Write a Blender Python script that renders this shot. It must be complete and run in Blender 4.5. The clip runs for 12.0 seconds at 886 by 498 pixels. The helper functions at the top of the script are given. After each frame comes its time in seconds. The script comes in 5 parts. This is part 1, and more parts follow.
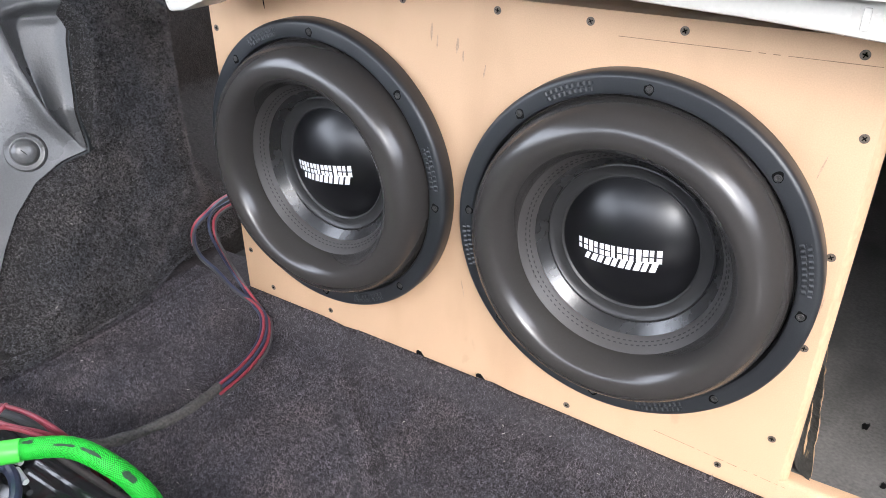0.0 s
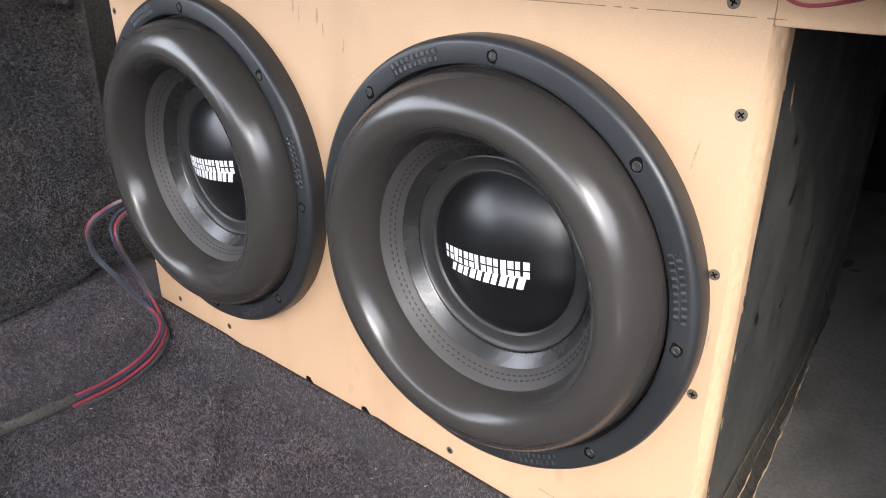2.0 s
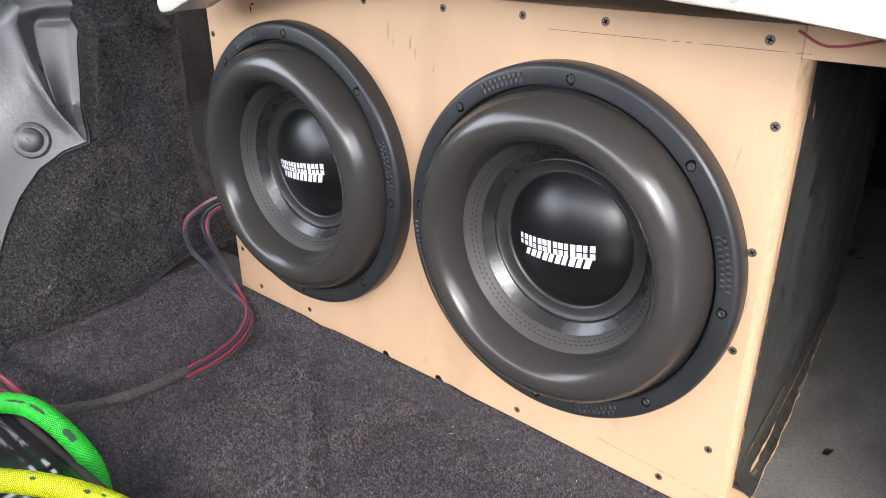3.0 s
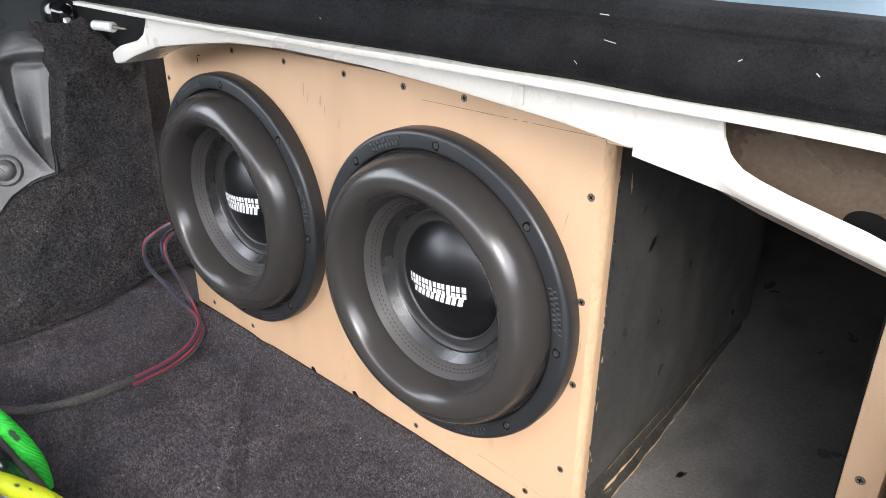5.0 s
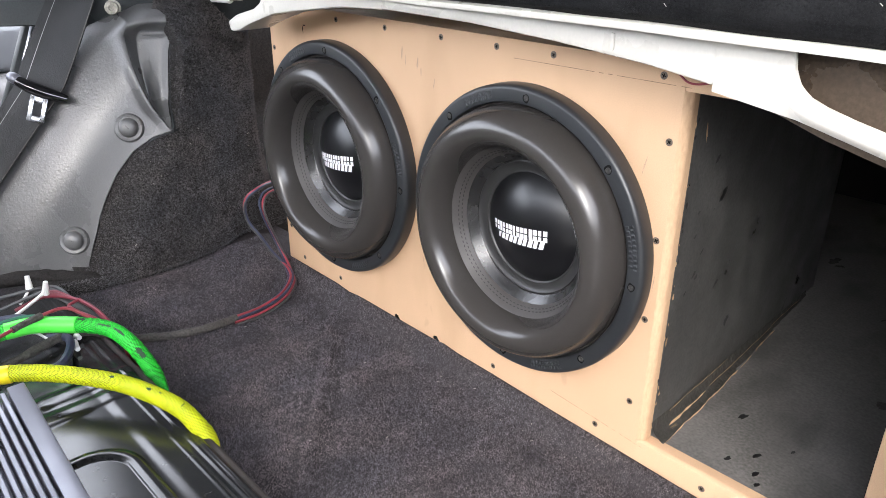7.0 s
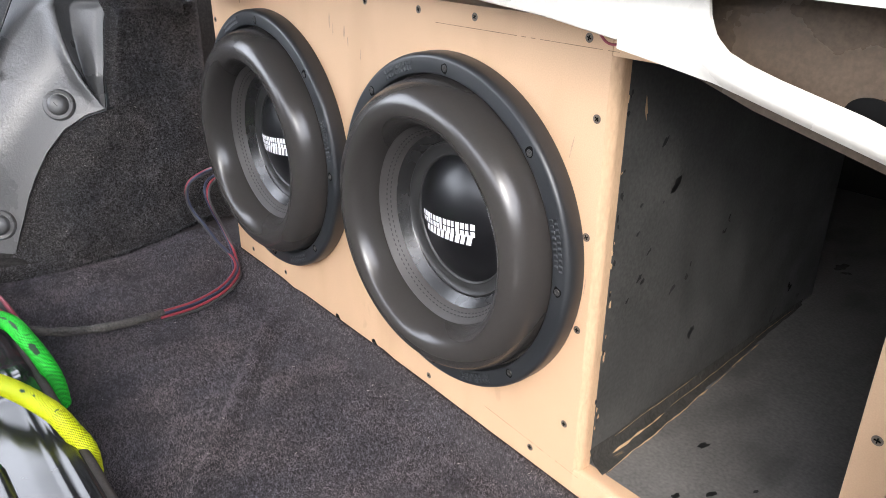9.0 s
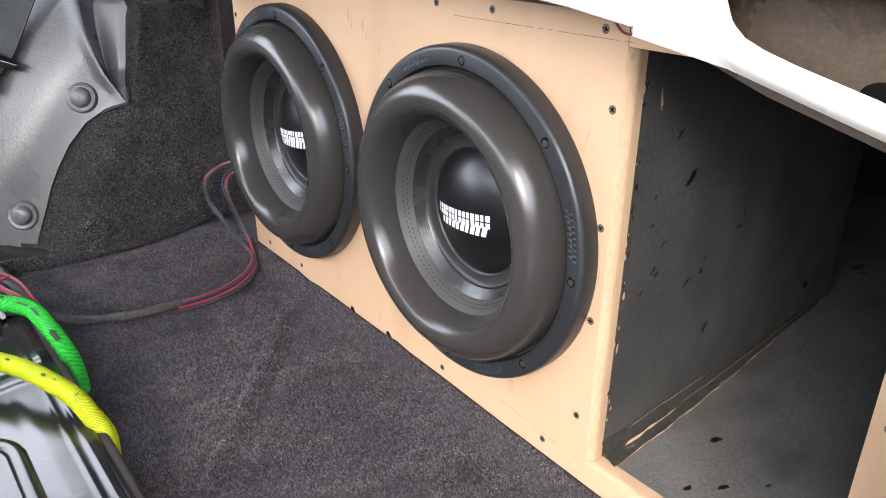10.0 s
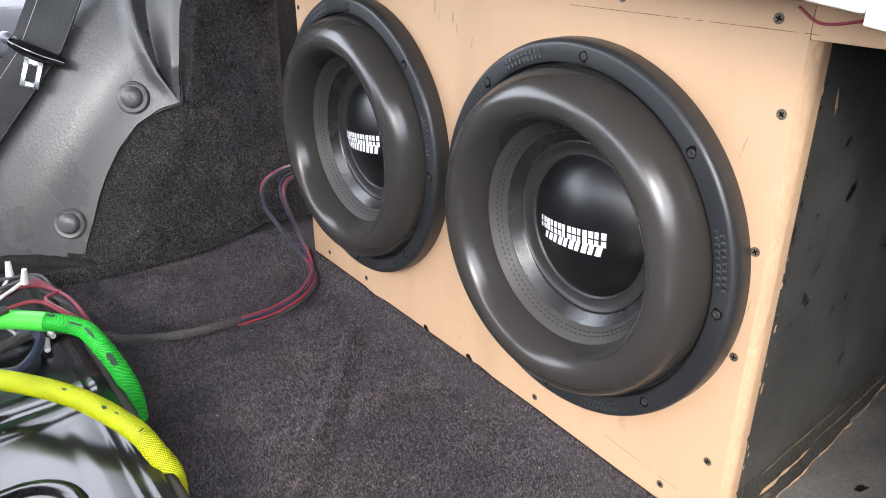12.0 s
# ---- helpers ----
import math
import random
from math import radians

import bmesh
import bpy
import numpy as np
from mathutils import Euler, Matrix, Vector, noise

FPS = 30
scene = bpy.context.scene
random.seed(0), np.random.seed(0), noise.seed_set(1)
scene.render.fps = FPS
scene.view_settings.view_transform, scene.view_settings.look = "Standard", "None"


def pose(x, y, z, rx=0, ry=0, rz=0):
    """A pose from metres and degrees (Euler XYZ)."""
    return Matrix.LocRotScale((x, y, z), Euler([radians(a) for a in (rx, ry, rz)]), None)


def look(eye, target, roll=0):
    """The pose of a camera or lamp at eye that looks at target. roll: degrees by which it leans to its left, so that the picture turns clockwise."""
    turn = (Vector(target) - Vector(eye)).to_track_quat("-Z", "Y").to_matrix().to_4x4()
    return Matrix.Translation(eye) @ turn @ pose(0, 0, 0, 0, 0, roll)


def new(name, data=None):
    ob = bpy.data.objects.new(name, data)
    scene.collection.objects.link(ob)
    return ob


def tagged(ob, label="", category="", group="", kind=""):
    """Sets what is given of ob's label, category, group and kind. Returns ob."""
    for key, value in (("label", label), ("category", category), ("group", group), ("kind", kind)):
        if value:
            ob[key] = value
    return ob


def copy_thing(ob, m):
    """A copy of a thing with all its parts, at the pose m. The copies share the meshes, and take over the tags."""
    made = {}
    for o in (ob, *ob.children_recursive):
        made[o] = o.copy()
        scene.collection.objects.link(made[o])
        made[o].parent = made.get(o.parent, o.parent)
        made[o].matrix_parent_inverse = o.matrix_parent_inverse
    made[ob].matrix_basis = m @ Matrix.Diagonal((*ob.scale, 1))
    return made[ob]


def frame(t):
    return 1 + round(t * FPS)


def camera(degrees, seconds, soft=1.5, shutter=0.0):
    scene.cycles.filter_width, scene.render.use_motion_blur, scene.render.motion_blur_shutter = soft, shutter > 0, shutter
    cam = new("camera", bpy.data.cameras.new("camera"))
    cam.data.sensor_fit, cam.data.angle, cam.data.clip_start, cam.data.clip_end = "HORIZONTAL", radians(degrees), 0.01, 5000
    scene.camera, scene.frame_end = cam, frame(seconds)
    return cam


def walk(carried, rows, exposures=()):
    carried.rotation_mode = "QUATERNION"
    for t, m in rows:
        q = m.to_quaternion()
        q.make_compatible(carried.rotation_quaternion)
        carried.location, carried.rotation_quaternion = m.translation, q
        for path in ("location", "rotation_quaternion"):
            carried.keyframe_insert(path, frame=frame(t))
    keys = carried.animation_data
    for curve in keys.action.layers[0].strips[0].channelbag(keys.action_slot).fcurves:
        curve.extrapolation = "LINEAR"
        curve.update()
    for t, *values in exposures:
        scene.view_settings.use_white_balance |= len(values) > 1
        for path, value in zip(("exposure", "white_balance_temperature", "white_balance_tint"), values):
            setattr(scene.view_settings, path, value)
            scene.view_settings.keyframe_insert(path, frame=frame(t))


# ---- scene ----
cam = camera(61.5, 12.0, soft=0.85)
PATH = [
    (0, (0.017, -0.567, 0.506), (-0.926, 0.914, -0.451), -0.2),
    (0.5, (0.066, -0.537, 0.513), (-0.882, 0.944, -0.44), -0.2),
    (1, (0.108, -0.475, 0.486), (-0.872, 0.981, -0.474), -0.0),
    (1.5, (0.091, -0.384, 0.425), (-0.996, 1.016, -0.503), -0.0),
    (2, (0.125, -0.398, 0.425), (-1.031, 1.007, -0.407), -0.0),
    (2.5, (0.145, -0.445, 0.462), (-1.027, 0.944, -0.372), -0.3),
    (2.7, (0.139, -0.485, 0.459), (-1.033, 0.906, -0.373), -0.3),
    (4.3, (0.162, -0.568, 0.508), (-0.83, 0.946, -0.343), -0.1),
    (4.5, (0.197, -0.549, 0.517), (-0.854, 0.931, -0.323), -0.0),
    (5, (0.281, -0.49, 0.534), (-0.928, 0.867, -0.3), 0.3),
    (5.5, (0.347, -0.464, 0.591), (-0.951, 0.811, -0.24), 0.2),
    (6, (0.357, -0.559, 0.558), (-0.949, 0.704, -0.279), 0.0),
    (6.5, (0.327, -0.609, 0.51), (-0.984, 0.654, -0.317), 0.2),
    (7, (0.321, -0.578, 0.51), (-0.996, 0.679, -0.319), 0.2),
    (7.5, (0.348, -0.532, 0.513), (-0.967, 0.722, -0.323), 0.1),
    (9.5, (0.331, -0.419, 0.458), (-1.075, 0.733, -0.376), 0.2),
    (10, (0.341, -0.435, 0.459), (-1.071, 0.711, -0.371), 0.3),
    (10.5, (0.363, -0.457, 0.462), (-1.063, 0.676, -0.365), 0.6),
    (11, (0.334, -0.425, 0.446), (-1.118, 0.674, -0.381), 0.7),
    (11.5, (0.331, -0.41, 0.473), (-1.135, 0.665, -0.36), 0.1),
    (12, (0.233, -0.443, 0.444), (-1.207, 0.663, -0.394), -0.1),
]
walk(cam, [(t, look(eye, target, roll)) for t, eye, target, roll in PATH], [(0.0, 3.72, 6230, 11), (0.8, 3.68, 6420, 11), (4.5, 3.62, 6450, 11), (5.5, 3.42, 6450, 11), (6.0, 3.38, 6440, 11), (6.5, 3.55, 6430, 11), (7.5, 3.57, 6420, 11), (9.5, 3.60, 6400, 11), (11.0, 3.65, 6350, 11), (12.0, 3.54, 6400, 11)])

# ---- world, sun, exposure ----
world = bpy.data.worlds.new("overcast_sky")
scene.world = world
world.use_nodes = True
wn, wl = world.node_tree.nodes, world.node_tree.links
sky = wn.new("ShaderNodeTexSky")
sky.sky_type = "NISHITA"
sky.sun_disc = False
sky.sun_elevation, sky.sun_rotation = radians(48), radians(145)
sky.air_density, sky.dust_density, sky.ozone_density = 1.0, 3.0, 1.0
soften = wn.new("ShaderNodeMix")
soften.data_type = "RGBA"
soften.inputs[0].default_value = 0.65
soften.inputs[7].default_value = (7.0, 7.1, 7.4, 1)
wl.new(sky.outputs[0], soften.inputs[6])
wl.new(soften.outputs[2], wn["Background"].inputs[0])
wn["Background"].inputs[1].default_value = 0.14

sun_data = bpy.data.lights.new("sun", "SUN")
sun_data.energy, sun_data.angle, sun_data.color = 0.2, radians(14), (1.0, 0.96, 0.9)
sun = new("sun", sun_data)
sun.matrix_world = look((0.88, -1.48, 1.10), (-0.15, 0.0, 0.18))


# ---- materials ----
def mat(name, base, rough=0.5, metal=0.0, vary=0.15, scale=30.0, fine=400.0, bump=0.15, bump_scale=600.0, depth=0.001, spec=0.5, coat=0.0,
        stretch=(1, 1, 1), rough_vary=0.1):
    """A surface with variation at two scales, fine relief and uneven gloss."""
    m = bpy.data.materials.new(name)
    m.use_nodes = True
    n, l = m.node_tree.nodes, m.node_tree.links
    p = n["Principled BSDF"]
    co = n.new("ShaderNodeTexCoord")
    mp = n.new("ShaderNodeMapping")
    mp.inputs["Scale"].default_value = stretch
    l.new(co.outputs["Object"], mp.inputs[0])
    a, b = n.new("ShaderNodeTexNoise"), n.new("ShaderNodeTexNoise")
    a.inputs["Scale"].default_value, a.inputs["Detail"].default_value = scale, 6
    b.inputs["Scale"].default_value, b.inputs["Detail"].default_value = fine, 3
    for t in (a, b):
        l.new(mp.outputs[0], t.inputs["Vector"])
    add = n.new("ShaderNodeMath")
    add.operation = "ADD"
    l.new(a.outputs[0], add.inputs[0]), l.new(b.outputs[0], add.inputs[1])
    ramp = n.new("ShaderNodeMapRange")
    ramp.inputs[1].default_value, ramp.inputs[2].default_value = 0.7, 1.3
    ramp.inputs[3].default_value, ramp.inputs[4].default_value = 1 - vary, 1 + vary
    l.new(add.outputs[0], ramp.inputs[0])
    mul = n.new("ShaderNodeVectorMath")
    mul.operation = "SCALE"
    mul.inputs[0].default_value = base
    l.new(ramp.outputs[0], mul.inputs["Scale"])
    l.new(mul.outputs[0], p.inputs["Base Color"])
    rr = n.new("ShaderNodeMapRange")
    rr.inputs[1].default_value, rr.inputs[2].default_value = 0.3, 0.7
    rr.inputs[3].default_value, rr.inputs[4].default_value = max(0.03, rough - rough_vary), min(1, rough + rough_vary)
    l.new(a.outputs[0], rr.inputs[0]), l.new(rr.outputs[0], p.inputs["Roughness"])
    p.inputs["Metallic"].default_value = metal
    p.inputs["Specular IOR Level"].default_value = spec
    p.inputs["Coat Weight"].default_value = coat
    if bump:
        g = n.new("ShaderNodeTexNoise")
        g.inputs["Scale"].default_value, g.inputs["Detail"].default_value = bump_scale, 4
        l.new(mp.outputs[0], g.inputs["Vector"])
        bp = n.new("ShaderNodeBump")
        bp.inputs["Strength"].default_value, bp.inputs["Distance"].default_value = bump, depth
        l.new(g.outputs[0], bp.inputs["Height"]), l.new(bp.outputs[0], p.inputs["Normal"])
    return m


def blotched(m, colour, scale, low, high, stretch=(1, 1, 1), amount=1.0, rough=None):
    """Lays patches of another colour with a shape of their own over a material."""
    n, l = m.node_tree.nodes, m.node_tree.links
    p = n["Principled BSDF"]
    co, mp, t, r, x = (n.new("ShaderNode" + k) for k in ("TexCoord", "Mapping", "TexNoise", "MapRange", "Mix"))
    mp.inputs["Scale"].default_value = stretch
    t.inputs["Scale"].default_value, t.inputs["Detail"].default_value = scale, 5
    r.inputs[1].default_value, r.inputs[2].default_value, r.inputs[4].default_value = low, high, amount
    x.data_type = "RGBA"
    x.inputs[7].default_value = (*colour, 1)
    l.new(co.outputs["Object"], mp.inputs[0]), l.new(mp.outputs[0], t.inputs["Vector"]), l.new(t.outputs[0], r.inputs[0])
    l.new(p.inputs["Base Color"].links[0].from_socket, x.inputs[6])
    l.new(r.outputs[0], x.inputs[0]), l.new(x.outputs[2], p.inputs["Base Color"])
    return m


MDF = mat("mdf", (0.59, 0.392, 0.246), 0.62, vary=0.07, scale=9, fine=900, bump=0.12, bump_scale=900, depth=0.0004, spec=0.3)
blotched(MDF, (0.42, 0.27, 0.16), 9, 0.52, 0.78, (1, 1, 0.35), 0.6)
blotched(MDF, (0.26, 0.18, 0.12), 30, 0.66, 0.8, (1, 1, 0.5), 0.5)
MDF_TORN = mat("torn_mdf_edge", (0.57, 0.385, 0.24), 0.8, vary=0.09, scale=60, fine=500, bump=0.5, bump_scale=420, depth=0.0010, spec=0.15, stretch=(1, 1, 0.3))
blotched(MDF_TORN, (0.30, 0.195, 0.12), 50, 0.60, 0.78, (1, 1, 0.12), 0.55)
MDF_EDGE = mat("mdf_edge", (0.62, 0.43, 0.25), 0.75, vary=0.14, scale=40, fine=1200, bump=0.3, bump_scale=900, depth=0.0006, spec=0.2)
# dust grey, raised further so the colour carries light on the port floor
PORT_DUST = mat("dusty_lit_black_paint", (0.165, 0.159, 0.150), 0.42, vary=0.3, scale=14, fine=300, bump=0.2, bump_scale=160, depth=0.0008, rough_vary=0.15)
blotched(PORT_DUST, (0.05, 0.05, 0.048), 9, 0.5, 0.62, (1, 0.6, 1), 0.6)
# near-black that carries the shade deep in the port and beside the box
SHADE_BLACK = mat("matt_shade_black", (0.010, 0.010, 0.010), 0.6, spec=0.2, vary=0.3, scale=18, bump=0.2, bump_scale=160, depth=0.0008)
PORT = mat("black_port_paint", (0.075, 0.074, 0.070), 0.45, spec=0.45, vary=0.3, scale=18, fine=300, bump=0.2, bump_scale=160, depth=0.0008, rough_vary=0.18)
blotched(PORT, (0.006, 0.006, 0.006), 26, 0.7, 0.72, (1, 1, 1), 1.0)
CAULK = mat("worn_black_sealant", (0.052, 0.050, 0.045), 0.42, vary=0.4, scale=60, bump=0.6, bump_scale=140, depth=0.002)
blotched(CAULK, (0.4, 0.27, 0.14), 90, 0.70, 0.72, (1, 0.12, 1), 0.5)
FLANGE = mat("cast_frame_paint", (0.0235, 0.0255, 0.0282), 0.40, vary=0.12, scale=20, fine=700, bump=0.12, bump_scale=1200, depth=0.0002)
RUBBER = mat("surround_rubber", (0.042, 0.0382, 0.0358), 0.25, vary=0.03, scale=14, fine=500, bump=0.04, bump_scale=900, depth=0.0002, rough_vary=0.0)
CONE = mat("cone_paper", (0.0185, 0.0182, 0.0182), 0.26, vary=0.10, scale=60, fine=900, bump=0.30, bump_scale=1100, depth=0.0004, rough_vary=0.05, spec=0.75)
RING = mat("satin_ring", (0.026, 0.0255, 0.0255), 0.40, vary=0.08, scale=40, fine=900, bump=0.15, bump_scale=900, depth=0.0002, rough_vary=0.05)
BAND = mat("stitched_band", (0.050, 0.0455, 0.0435), 0.50, vary=0.1, scale=80, fine=1500, bump=0.5, bump_scale=1600, depth=0.0004)
CAP = mat("dust_cap_satin", (0.007, 0.007, 0.008), 0.32, vary=0.1, scale=20, bump=0.06, bump_scale=900, depth=0.0002, rough_vary=0.04)
PRINT = mat("white_print", (0.85, 0.85, 0.85), 0.5, vary=0.04, bump=0.0)
BOLT = mat("black_oxide_bolt", (0.055, 0.053, 0.050), 0.45, 0.4, vary=0.3, scale=300, bump=0.1)
STEEL_DARK = mat("dull_screw_steel", (0.15, 0.12, 0.095), 0.5, 0.35, vary=0.3, scale=300, bump=0.2)
STITCH = mat("dark_thread", (0.016, 0.015, 0.015), 0.8, vary=0.2, bump=0.0)
RECESS = mat("screw_recess", (0.006, 0.006, 0.006), 0.9, spec=0.05, bump=0.0)
CARPET = mat("charcoal_carpet", (0.044, 0.040, 0.042), 0.98, vary=0.45, scale=260, fine=700, bump=0.6, bump_scale=500, depth=0.002, spec=0.12, rough_vary=0.02)
blotched(CARPET, (0.034, 0.030, 0.028), 14, 0.58, 0.8, (1, 1, 1), 0.4)
# set darker than the floor carpet: the side walls' shade is in the colour
CARPET_SIDE = mat("shade_dark_wall_carpet", (0.026, 0.024, 0.023), 0.98, vary=0.45, scale=260, fine=700, bump=0.6, bump_scale=500, depth=0.002, spec=0.12, rough_vary=0.02)
SHELF_FELT = mat("black_shelf_felt", (0.012, 0.012, 0.0126), 0.85, vary=0.6, scale=38, fine=700, bump=0.4, bump_scale=700, depth=0.001, spec=0.15, rough_vary=0.02)
SHELF_TOP = mat("pale_blue_vinyl", (0.172, 0.24, 0.292), 0.6, vary=0.04, scale=6, fine=600, bump=0.06, bump_scale=700, depth=0.0003)
TRIM = mat("grey_grained_plastic", (0.094, 0.0935, 0.0935), 0.29, vary=0.14, scale=11, fine=700, bump=0.30, bump_scale=380, depth=0.0010, rough_vary=0.06)
blotched(TRIM, (0.114, 0.112, 0.109), 26, 0.58, 0.8, (1, 1, 1), 0.5)
BLACK_PLASTIC = mat("black_plastic", (0.018, 0.018, 0.019), 0.4, vary=0.15, bump=0.2, bump_scale=900, depth=0.0003)
WHITE_PAINT = mat("white_body_paint", (0.64, 0.61, 0.55), 0.3, vary=0.04, scale=10, bump=0.04, bump_scale=120, depth=0.0006)
blotched(WHITE_PAINT, (0.5, 0.45, 0.36), 28, 0.66, 0.8, (1, 1, 1), 0.5)
PRIMER = mat("overspray_primer", (0.078, 0.057, 0.041), 0.28, vary=0.3, scale=12, bump=0.1)
blotched(PRIMER, (0.24, 0.23, 0.215), 7, 0.53, 0.70, (1, 1, 1), 0.7)
blotched(PRIMER, (0.06, 0.04, 0.028), 16, 0.58, 0.75, (1, 1, 2), 0.7)
SEAT_METAL = mat("black_painted_sheet_metal", (0.016, 0.0165, 0.017), 0.21, spec=0.6, vary=0.25, scale=14, fine=200, bump=0.04, bump_scale=30, depth=0.0015, coat=0.0, rough_vary=0.06)
blotched(SEAT_METAL, (0.16, 0.16, 0.16), 80, 0.69, 0.73, (1, 1, 1), 0.6)
ALU = mat("anodised_aluminium", (0.17, 0.173, 0.20), 0.42, 0.5, vary=0.06, scale=12, fine=1200, bump=0.08, bump_scale=900, depth=0.0002)
SCUFF = mat("rubbed_dark_patch", (0.012, 0.05, 0.018), 0.7, vary=0.5, scale=300, fine=900, bump=0.5, bump_scale=900, depth=0.0005)
PILLAR_BLACK = mat("dull_black_lining", (0.026, 0.0295, 0.0305), 0.6, spec=0.25, vary=0.2, bump=0.2)
GREEN_CORE = mat("green_cable_core", (0.002, 0.11, 0.006), 0.7, vary=0.1, bump=0.0)
YELLOW_CORE = mat("yellow_cable_core", (0.15, 0.17, 0.001), 0.7, vary=0.1, bump=0.0)
GREEN = mat("green_braid", (0.03, 0.78, 0.055), 0.5, vary=0.2, scale=60, fine=900, bump=0.0)
YELLOW = mat("yellow_braid", (0.74, 0.84, 0.004), 0.55, vary=0.2, scale=60, fine=900, bump=0.0)
YELLOW_TAPE = mat("yellow_tape", (0.85, 0.68, 0.02), 0.35, vary=0.06, bump=0.2, bump_scale=120, depth=0.001)
GREEN_TAPE = mat("green_heatshrink", (0.10, 0.80, 0.08), 0.35, vary=0.06, bump=0.1)
DARK_RED = mat("dark_red_wire", (0.17, 0.018, 0.03), 0.45, vary=0.15, bump=0.05)
RED_WIRE = mat("red_wire", (0.27, 0.040, 0.056), 0.42, vary=0.15, bump=0.05)
BLUE_WIRE = mat("blue_wire", (0.034, 0.040, 0.075), 0.42, vary=0.15, bump=0.05)
GREY_WIRE = mat("grey_wire", (0.055, 0.055, 0.058), 0.5, vary=0.15, bump=0.05)
WELT = mat("dull_brown_welt", (0.055, 0.048, 0.043), 0.85, vary=0.3, scale=60, bump=0.5, bump_scale=700, depth=0.0008)
TEAL_WIRE = mat("teal_wire", (0.01, 0.12, 0.07), 0.45, vary=0.1, bump=0.0)
WHITE_WIRE = mat("white_wire", (0.7, 0.7, 0.68), 0.4, vary=0.06, bump=0.05)
SLEEVE = mat("black_cloth_tape", (0.060, 0.055, 0.050), 0.85, vary=0.5, scale=260, bump=1.0, bump_scale=420, depth=0.0025)
CHROME = mat("bright_steel", (0.3, 0.31, 0.33), 0.25, 1.0, vary=0.06, bump=0.05)
ZINC = mat("zinc_plated_bolt", (0.26, 0.24, 0.205), 0.45, 0.8, vary=0.25, scale=200, bump=0.2)
WEB = mat("black_webbing", (0.011, 0.0115, 0.012), 0.6, spec=0.3, vary=0.2, scale=40, fine=900, bump=0.8, bump_scale=900, depth=0.0006, stretch=(1, 1, 0.3))
WOVEN_LINE = mat("pale_woven_line", (0.22, 0.22, 0.22), 0.7, vary=0.2, bump=0.0)
BOX_VINYL = mat("dark_box_vinyl", (0.025, 0.0235, 0.023), 0.7, spec=0.2, vary=0.1, scale=12, bump=0.15, bump_scale=700, depth=0.0003)
GLOSS_BLACK = mat("gloss_black", (0.008, 0.008, 0.009), 0.1, vary=0.1, bump=0.0, coat=0.4, rough_vary=0.03)
TAPE_PAPER = mat("tape_backing_paper", (0.5, 0.43, 0.37), 0.6, vary=0.05, bump=0.05)
TAPE_MARK = mat("tape_mark", (0.36, 0.32, 0.30), 0.6, vary=0.1, bump=0.0)
SMEAR = mat("grey_rub_mark", (0.43, 0.295, 0.195), 0.7, vary=0.3, scale=200, bump=0.0)
LINT = mat("pale_lint", (0.5, 0.47, 0.42), 0.9, vary=0.3, bump=0.0)
HEADLINER = mat("grey_headliner", (0.2, 0.2, 0.2), 0.95, vary=0.06, scale=20, bump=0.3)
ASPHALT = mat("asphalt", (0.09, 0.085, 0.08), 0.9, vary=0.3, scale=6, fine=200, bump=0.5, bump_scale=120, depth=0.004)
CAR_PAINT = mat("dark_car_paint", (0.05, 0.053, 0.058), 0.15, vary=0.06, bump=0.0, coat=0.5)
SILL_GREY = mat("grey_sill", (0.05, 0.05, 0.052), 0.5, bump=0.0)


# ---- mesh helpers ----
def thing(name, label, category, group="", kind="", at=(0, 0, 0)):
    ob = new(name)
    ob.empty_display_size = 0.02
    ob.location = at
    return tagged(ob, label, category, group, kind)


def mesh_of(name, bm, materials, smooth=30):
    bmesh.ops.recalc_face_normals(bm, faces=bm.faces)
    if smooth:
        for f in bm.faces:
            f.smooth = True
        lim = radians(smooth)
        for e in bm.edges:
            if len(e.link_faces) == 2 and e.calc_face_angle(0) > lim:
                e.smooth = False
    me = bpy.data.meshes.new(name)
    bm.to_mesh(me)
    bm.free()
    for m in materials if isinstance(materials, (list, tuple)) else (materials,):
        me.materials.append(m)
    return me


def part(name, bm, material, parent, label="", smooth=30):
    ob = new(name, mesh_of(name, bm, material, smooth))
    ob.parent = parent
    if label:
        ob["label"] = label
    return ob


def single(name, bm, material, label, category, group="", kind="", smooth=30):
    return tagged(new(name, mesh_of(name, bm, material, smooth)), label, category, group, kind)


def box(lo, hi, bevel=0.0, segs=2, bm=None):
    bm = bm or bmesh.new()
    c = [(a + b) / 2 for a, b in zip(lo, hi)]
    s = [b - a for a, b in zip(lo, hi)]
    got = bmesh.ops.create_cube(bm, size=1, matrix=Matrix.Translation(c) @ Matrix.Diagonal((*s, 1)))
    if bevel:
        edges = list({e for v in got["verts"] for e in v.link_edges})
        bmesh.ops.bevel(bm, geom=edges, offset=bevel, segments=segs, profile=0.5, affect="EDGES")
    return bm


